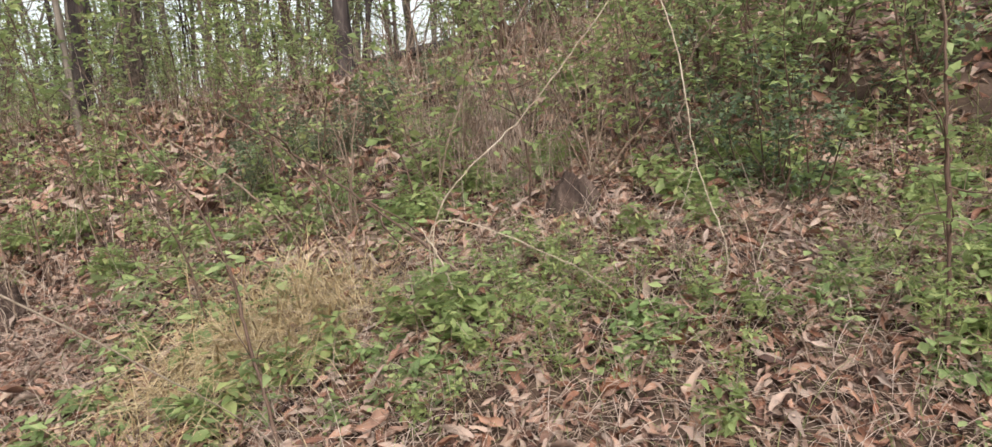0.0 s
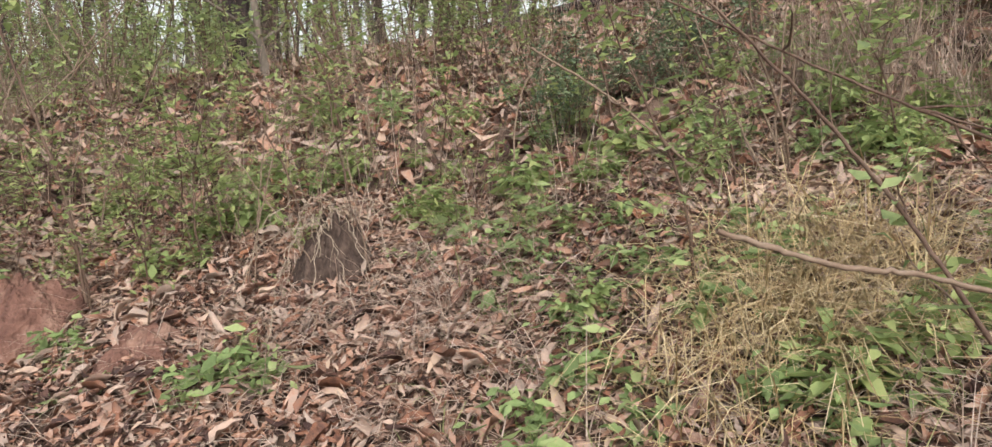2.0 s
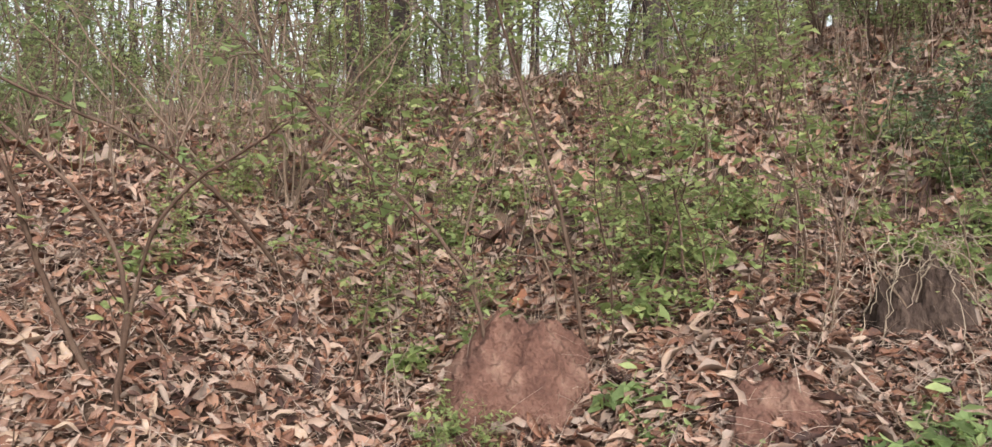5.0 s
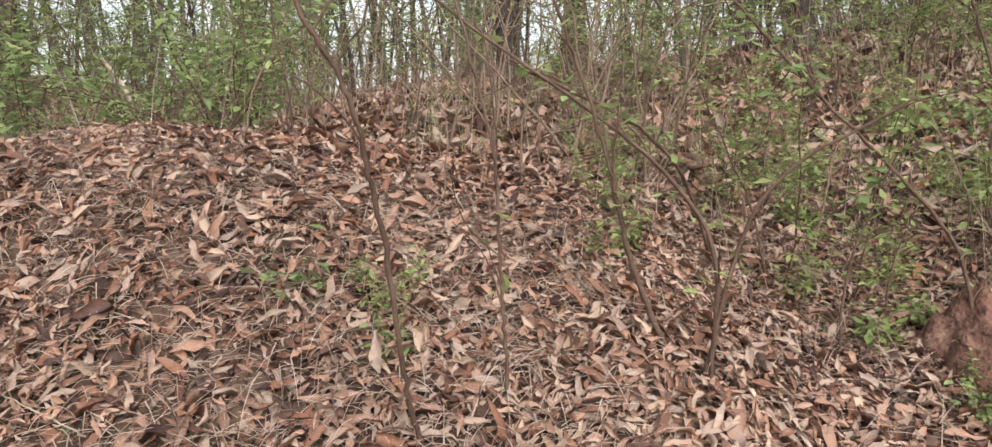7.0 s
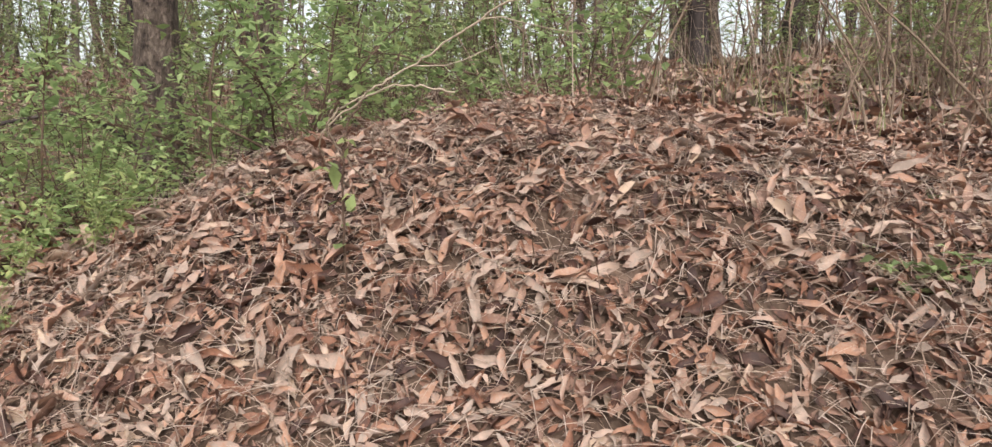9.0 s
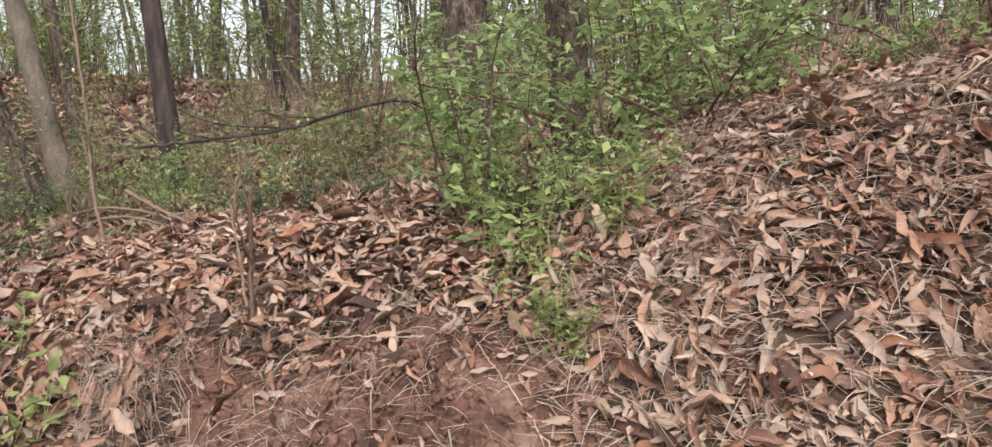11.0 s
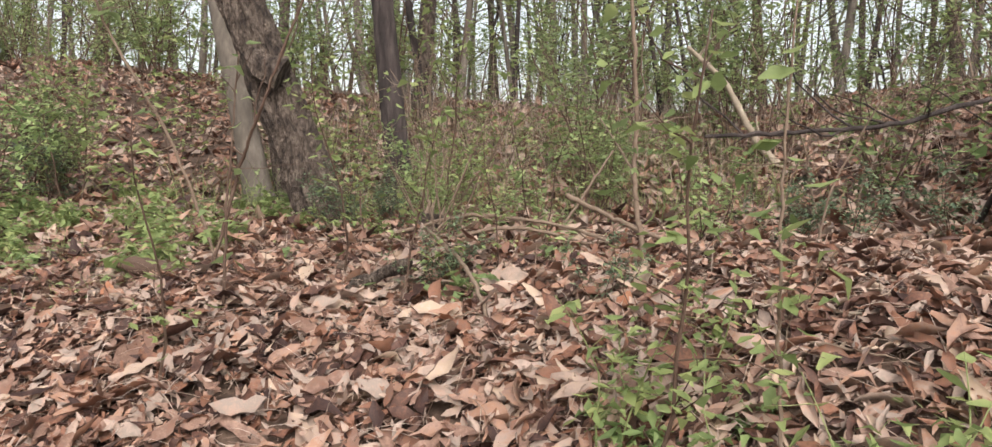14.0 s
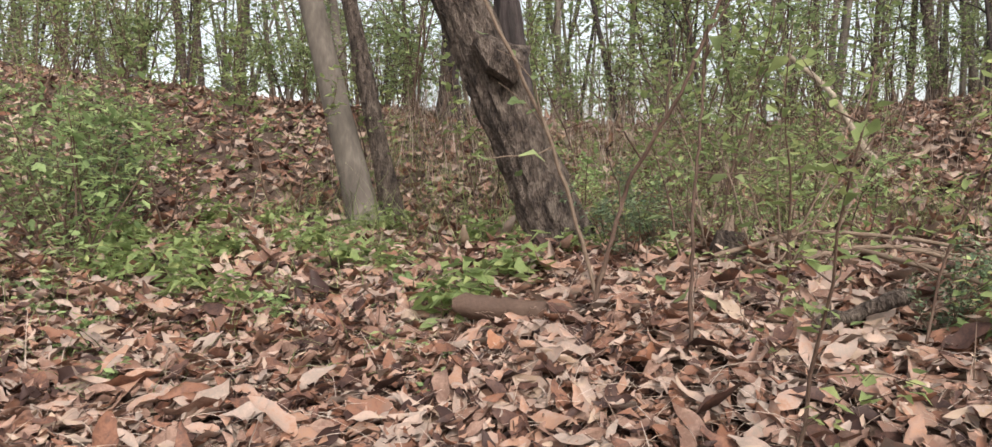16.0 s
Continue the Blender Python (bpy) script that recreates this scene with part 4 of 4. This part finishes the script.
for _ in range(16):
    x, y = rng.uniform(-11.6, -10.0), rng.uniform(3.3, 3.9)
    a = rng.uniform(0, 3.14)
    d = rng.uniform(0.2, 0.5)
    z = float(height(x, y))
    stick("brushwood_stick", [(x - d * math.cos(a), y - 0.3 * d * math.sin(a), z + rng.uniform(0.0, 0.12)), (x, y, z + 0.06), (x + d * math.cos(a), y + 0.3 * d * math.sin(a), z + rng.uniform(0.0, 0.2))], rng.uniform(0.004, 0.009), 0.003, M_TWIG, "thin grey dead stick in a brushwood heap", "stick", 2)
for _ in range(60):
    x, y = rng.uniform(-13.5, 1.2), rng.uniform(1.7, 3.4)
    a = rng.uniform(0, 6.28)
    d = rng.uniform(0.06, 0.22)
    ends = [(x + k * d * math.cos(a), y + k * d * math.sin(a)) for k in (-1, 0, 1)]
    stick("fallen_twig", [(u, v, float(height(u, v)) + 0.045) for u, v in ends], rng.uniform(0.002, 0.004), 0.0015, M_PALE if rng.random() < 0.5 else M_TWIG, "thin dry twig lying on dead leaves", "twig", 1, shoot_len=0.08)


# ---- logs, stump, mounds ----
def log(name, a, b, r, material, label, category):
    """A short weathered log with uneven skin and broken ends."""
    line = curve([a, np.add(a, b) / 2 + (0, 0, r * 0.2), b], 6, 0.004)
    rad = r * (1 + 0.12 * np.sin(np.linspace(0, 9, len(line))))
    rad[0], rad[-1] = r * 0.6, r * 0.45
    return tagged(obj(name, *tube(line, rad, 14, 0.08), material), label, category)


log("log", (-12.46, 3.0, 1.24), (-12.08, 2.96, 1.20), 0.032, M_STEM, "short rotten grey-brown log in dead leaves", "log")
log("log", (-11.54, 2.87, 1.16), (-11.28, 2.82, 1.28), 0.02, M_BARK, "broken grey wood chunk tilted in the leaves", "log")
log("log", (-16.4, 6.48, 2.03), (-15.6, 6.38, 1.88), 0.07, M_BARK_DARK, "dark fallen log on the leafy hillside", "log")


log("fallen_log", (-3.1, 9.4, float(height(-3.1, 9.4)) + 0.06), (-1.0, 9.7, float(height(-1.0, 9.7)) + 0.10), 0.065, M_BARK_DARK, "long dark fallen trunk lying across the slope", "log")
log("fallen_log", (-1.6, 9.0, float(height(-1.6, 9.0)) + 0.04), (-0.2, 9.5, float(height(-0.2, 9.5)) + 0.3), 0.04, M_BARK, "thin grey fallen trunk propped on the slope", "log")


def mound(name, x, y, w, h, material, label, category, tilt=1.0, knobs=0.10):
    """A lumpy, uneven heap that sits on the slope, with clods and a ragged foot."""
    n, k = 56, 30
    u, v = np.meshgrid(np.linspace(0, 2 * np.pi, n, endpoint=False), np.linspace(0, 1, k), indexing="ij")
    rr = v * w * (1 + 0.12 * np.sin(3 * u + x) + 0.08 * np.sin(5 * u) + 0.05 * np.sin(11 * u + 2 * y)) * np.where(np.sin(u) > 0, 1 - 0.5 * np.sin(u) ** 2, 1)
    px, py = x + rr * np.cos(u), y + tilt * rr * np.sin(u)
    clump = np.sin(61 * px + 17 * py) * np.sin(53 * py - 21 * px) + 0.6 * np.sin(103 * px - 40 * py + y) * np.sin(97 * py + 35 * px) + 0.25 * rng.normal(0, 1, u.shape) * v
    wave = np.sin(23 * px + 9 * py) * np.sin(19 * py - 8 * px + x)
    bump = 1 + knobs * clump + 0.14 * wave
    edge = np.clip((1 - v) / 0.12, 0, 1)
    pz = height(px, py) - 0.03 + h * (0.25 * edge + 0.75 * np.cos(v * np.pi / 2) ** 0.8) * bump * edge
    pz[:, 0], px[:, 0], py[:, 0] = pz[:, 0].mean(), x, y
    i, j = np.meshgrid(np.arange(n), np.arange(k - 1), indexing="ij")
    f = np.stack([i * k + j, i * k + j + 1, ((i + 1) % n) * k + j + 1, ((i + 1) % n) * k + j], -1).reshape(-1, 4)
    return tagged(obj(name, np.stack([px, py, pz], -1).reshape(-1, 3), f, material), label, category)


mound("clay_mound", -3.88, 2.58, 0.27, 0.26, M_EARTH, "lumpy bare red clay mound among dead leaves", "mound", 1.2)
mound("clay_mound", -3.12, 2.3, 0.17, 0.13, M_EARTH, "small bare red clay mound in the leaf litter", "mound", 1.1)
mound("rotten_stump", -2.53, 2.68, 0.18, 0.25, M_ROT, "dark rotten stump overgrown with dead stalks", "stump", 0.8, 0.22)
mound("rotten_stump", 0.3, 2.75, 0.13, 0.22, M_ROT, "small dark rotten stump under dead leaves", "stump", 0.8)
mound("rotten_stump", -12.3, 3.03, 0.22, 0.05, M_SOIL, "crumbled rotten wood heap under a small log", "stump", 0.7)
stump = tagged(new("tree_stump"), "pale splintered stump on the woodland floor", "stump")
sz = float(height(-11.48, 3.78))
obj("stump_body", *tube([(-11.5, 3.78, sz - 0.05), (-11.49, 3.78, sz + 0.06), (-11.48, 3.78, sz + 0.13)], [0.085, 0.07, 0.055], 14, 0.1), M_BARK, stump)
for k in range(3):
    a = 2.1 * k
    obj("splinter", *tube([(-11.48 + 0.04 * math.cos(a), 3.78 + 0.04 * math.sin(a), sz + 0.1), (-11.46 + 0.04 * math.cos(a), 3.78 + 0.04 * math.sin(a), sz + rng.uniform(0.14, 0.2))], [0.018, 0.004], 6, 0.1), M_TWIG, stump)

# ---- stalks that arch over the rotten stump ----
for _ in range(11):
    a = rng.uniform(-2.9, 0.5)
    d = rng.uniform(0.22, 0.62)
    x, y, z = -2.55 + rng.normal(0, 0.07), 2.64 + rng.normal(0, 0.05), 1.30 + rng.uniform(-0.05, 0.08)
    ex, ey = x + d * math.cos(a), y + 0.8 * d * math.sin(a)
    stick("dead_stalk", [foot(x - 0.05, y + 0.05), (x, y, z), (x + 0.5 * d * math.cos(a), y + 0.4 * d * math.sin(a), 0.55 * z + 0.45 * foot(ex, ey)[2] + rng.uniform(0.05, 0.16)), foot(ex, ey)], 0.0022, 0.0012, M_PALE, "pale dry stalk drooping over a rotten stump", "dead stalk", 3, shoot_len=0.16, crook=0.006)
for x0, x1, z in ((-2.95, -2.5, 1.62), (-2.75, -2.85, 1.75), (-2.45, -2.35, 1.6), (-2.62, -2.9, 1.9)):
    stick("dead_stalk", [foot(x1, 2.6), (0.5 * (x0 + x1), 2.62, 0.45 * z + 0.6), (x0, 2.65, z)], 0.004, 0.002, M_TWIG, "thin grey dead stem leaning by a stump", "dead stalk", 6, shoot_len=0.25)

# ---- dry grass ----
def band(x0, x1, y0, y1, up=0.0):
    return lambda n: on_ground(rng.uniform(x0, x1, n), rng.uniform(y0, y1, n), up)


def heap(spots, wide, up=0.0):
    def pick(n):
        c = np.array(spots)[rng.integers(0, len(spots), n)]
        q = c + rng.normal(0, wide, (n, 2))
        return on_ground(q[:, 0], q[:, 1], up)
    return pick


def grass(name, parts, material, label):
    return tagged(obj(name, *join(parts), material), label, "grass", kind="stuff")


grass("dry_grass", [
    strands(9000, band(-14, 2.2, 1.2, 3.6, 0.04), 0.10, 0.0022, 1.2, 0.6),
    strands(10500, band(-8.6, -5.2, 1.2, 2.7, 0.05), 0.11, 0.0021, 1.2, 0.7),
    strands(2500, band(-13.0, -9.4, 1.6, 3.4, 0.035), 0.10, 0.0017, 1.25, 0.4),
    strands(3000, band(-0.8, 1.9, 1.3, 2.5, 0.04), 0.2, 0.0021, 0.9, 0.8),
    strands(5200, band(-2.2, 2.2, 1.25, 3.4, 0.04), 0.17, 0.0022, 0.9, 0.9),
    strands(2600, band(-5.2, -1.6, 1.6, 3.4, 0.045), 0.16, 0.0022, 1.1, 0.6),
    strands(420, heap([(-2.3, 2.3), (-2.6, 2.25), (-2.05, 2.35)], 0.14, 0.05), 0.2, 0.002, 1.3, 0.3),
    strands(2200, band(-9.8, -8.2, 1.2, 2.0, 0.015), 0.09, 0.0016, 1.25, 0.8),
], M_STRAW, "thin straw-coloured dead stalks lying through the leaves")
grass("straw_tussock", [strands(3200, heap([(-0.96, 2.2), (-1.15, 1.9), (-0.8, 2.05), (-0.75, 2.3), (-0.97, 2.0), (-0.65, 2.2)], 0.14), 0.25, 0.0028, 0.4, 1.4)], M_GOLD, "golden tussock of fine dry grass on the bank")
grass("straw_tussock", [
    strands(500, band(-5.5, -1.5, 2.8, 5.0), 0.45, 0.002, 0.25, 0.6),
    strands(700, heap([(-0.2, 3.6), (0.0, 3.2), (-0.4, 3.9)], 0.2), 0.5, 0.002, 0.2, 0.6),
    strands(420, heap([(-9.6, 1.76), (-9.58, 1.79), (-9.75, 1.8)], 0.04, 0.02), 0.17, 0.0014, 0.5, 2.0),
], M_STRAW, "tussocks of fine bleached straw grass on the bank")
grass("hanging_roots", [
    strands(700, lambda n: on_ground(rng.uniform(-9.8, -8.2, n), 2.02 + 0.05 * rng.normal(0, 1, n), 0.03), 0.13, 0.0018, 1.3, 2.4),
    strands(700, lambda n: on_ground(rng.uniform(-9.75, -9.25, n), 1.98 + 0.06 * rng.normal(0, 1, n), 0.02), 0.17, 0.0022, 1.2, 2.2),
    strands(900, lambda n: on_ground(rng.uniform(-9.7, -8.2, n), rng.uniform(1.5, 1.95, n), 0.02), 0.11, 0.0016, 1.4, 1.6),
], M_TWIG, "fine dry roots hanging over the clay edge")
for x, y, w, h in ((-9.5, 1.86, 0.1, 0.05), (-9.38, 1.84, 0.08, 0.05), (-9.62, 1.84, 0.09, 0.04), (-8.75, 1.8, 0.09, 0.05), (-9.1, 1.62, 0.1, 0.05), (-8.9, 1.66, 0.07, 0.04), (-8.6, 1.6, 0.08, 0.04)):
    mound("earth_lump", x, y, w, h, M_EARTH, "loose dark earth clod on the cut bank", "clod", 0.8)
CLOD = []
for _ in range(6):
    ring = np.array([(math.cos(a) * s, math.sin(a) * s, z) for z, s in ((-0.5, 0.5), (-0.1, 1.0), (0.35, 0.8), (0.6, 0.3)) for a in np.arange(6) * math.pi / 3])
    ring = ring * (1 + rng.normal(0, 0.16, ring.shape))
    CLOD.append((ring, np.array([(6 * k + j, 6 * k + (j + 1) % 6, 6 * k + 6 + (j + 1) % 6, 6 * k + 6 + j) for k in range(3) for j in range(6)] + [(18, 19, 20, 21), (21, 22, 23, 18)])))
cx, cy = rng.uniform(-9.75, -8.1, 4200), rng.uniform(1.0, 2.05, 4200)
ok = rng.random(4200) < bare(cx, cy)
cx, cy = cx[ok], cy[ok]
clods = obj("clay_crumbs", *spread(CLOD, on_ground(cx, cy, 0.006), turns(rng.uniform(0, 6.28, len(cx)), rng.normal(0, 0.6, len(cx)), rng.normal(0, 0.6, len(cx))), np.minimum(0.009 * rng.lognormal(0, 0.55, len(cx)), 0.035)), M_EARTH, smooth=False)
tagged(clods, "crumbs and clods of red clay on the cut bank", "clods", kind="stuff")
grass("olive_grass", [
    strands(1500, band(-14.8, -12.4, 2.6, 4.6, 0.02), 0.12, 0.0022, 0.6, 0.9),
    strands(2600, band(-6.5, 2.0, 3.3, 7.5), 0.22, 0.0026, 0.2, 0.6),
    strands(3200, band(-2.0, 2.4, 1.4, 3.6), 0.17, 0.0023, 0.5, 1.0),
    strands(3000, band(-14.0, -9.5, 4.4, 9.5), 0.28, 0.003, 0.25, 0.6),
], M_OLIVE, "sparse olive and yellow-green grass on the slope")
grass("dry_stalks", [
    strands(700, band(-7.5, 2.0, 2.6, 6.5), 0.5, 0.0022, 0.12, 0.2),
    strands(1200, band(-9.0, 1.0, 5.5, 10.0), 0.55, 0.003, 0.12, 0.3),
    strands(1600, band(-14.0, -9.0, 6.5, 12.0), 0.5, 0.0035, 0.15, 0.3),
], M_STRAW, "upright dead stalks standing on the slope")

# ---- leaves that lie singly on top ----
shared = []
for sv, sf in LEAVES[:3] + BROAD[:3]:
    one = obj("leaf", sv, sf, M_LEAF_ONE)
    shared.append(one.data)
    bpy.data.objects.remove(one)
for n in range(290):
    x, y = rng.uniform(-13.4, -6.0), rng.uniform(1.75, 2.9)
    if bare(x, y) > 0.2:
        continue
    leaf = new("leaf", shared[int(rng.integers(0, 3)) + (3 if x < -10.7 else 0)])
    leaf.parent = narrow_litter
    gx, gy = slope(np.array(x), np.array(y))
    up = Vector((-float(gx), -float(gy), 1)).normalized()
    turn = up.to_track_quat("Z", "Y").to_matrix().to_4x4() @ pose(0, 0, 0, rng.normal(0, 12), rng.normal(0, 16), rng.uniform(0, 360))
    leaf.matrix_basis = Matrix.Translation((x, y, float(height(x, y)) + 0.045)) @ turn @ Matrix.Scale(rng.uniform(0.06, 0.095), 4)

M_RUST = surface("rust_leaf", [(0.2, (0.17, 0.07, 0.04)), (0.5, (0.31, 0.135, 0.075)), (0.8, (0.43, 0.22, 0.13))], 8, 90, 0.65, 0.3, "noise", 0.2, dist=0.003)
rust = obj("fallen_leaf", *blade(6, 0.6, 1.0, 0.25, 0.2, 0.4), M_RUST)
tagged(rust, "single rust-orange dead leaf on the litter", "fallen leaf", "rust leaves")
RUST = [(0.56, 1.75, 0.16), (0.38, 1.62, 0.13), (-3.87, 3.05, 0.14), (-2.72, 2.3, 0.12), (-1.3, 2.75, 0.1), (-12.0, 2.6, 0.08), (-11.1, 2.5, 0.09), (-10.6, 2.4, 0.09), (-12.3, 2.7, 0.08), (-6.3, 1.75, 0.1), (-3.1, 2.9, 0.1), (-9.5, 2.3, 0.1)]
for n, (x, y, size) in enumerate(RUST):
    m = Matrix.Translation((x, y, float(height(x, y)) + 0.05)) @ pose(0, 0, 0, 12 + 6 * (n % 3), 10 * (n % 4) - 15, 25 * (n % 5) - 50)
    if n == 0:
        rust.scale = (size, size, size)
        rust.matrix_basis = m @ Matrix.Scale(size, 4)
    else:
        c = copy_thing(rust, m)
        c.scale = (size, size, size)

pale_leaf = obj("fallen_leaf", *blade(6, 0.7, 1.0, 0.1, 0.15, 0.4), M_PALE)
tagged(pale_leaf, "single bleached pale broad leaf on the litter", "fallen leaf")
pale_leaf.matrix_basis = Matrix.Translation((-7.84, 2.3, float(height(-7.84, 2.3)) + 0.05)) @ pose(0, 0, 0, 35, 10, 70) @ Matrix.Scale(0.11, 4)

# ---- more young growth: tall weeds by the cut bank, saplings on the bank, pale weeds in the straw ----
for x, y, z, leaf in ((-10.0, 1.40, 1.30, 0.045), (-9.93, 1.36, 1.12, 0.036), (-10.08, 1.46, 1.08, 0.04), (-10.18, 1.5, 1.0, 0.04), (-9.86, 1.42, 1.0, 0.036), (-10.28, 1.6, 1.02, 0.04)):
    stick("leafy_sprig", [foot(x + 0.04, y + 0.06), (x + 0.03, y + 0.03, 0.5 * z + 0.5 * foot(x, y)[2]), (x, y, z)], 0.003, 0.0015, M_OLIVE, "upright soft-leaved bright green weed by the bank edge", "weed", 7, 4, leaf, M_FRESH, 0.12)
stick("young_sapling", [foot(-10.33, 1.83), (-10.34, 1.83, 1.35), (-10.31, 1.84, 1.85)], 0.0045, 0.002, M_TWIG, "slim grey sapling with few yellow-green leaves", "sapling", 9, 4, 0.04, M_LIME, 0.2)
sow([
    ("sapling", 9, -4.5, -2.4, 2.4, 3.2, 0.75),
    ("olive", 4, -5.2, -2.0, 3.0, 4.2, 0.6),
    ("sapling", 10, -1.6, 1.6, 2.2, 3.6, 0.8),
    ("paleweed", 6, -0.2, 2.0, 1.5, 2.6, 1.1),
    ("weed", 6, -1.8, 1.8, 1.6, 2.8, 1.1),
    ("feathery", 2, -9.0, -8.3, 2.6, 3.1, 0.6),
    ("sapling", 6, -12.4, -10.4, 2.2, 3.6, 0.6),
])
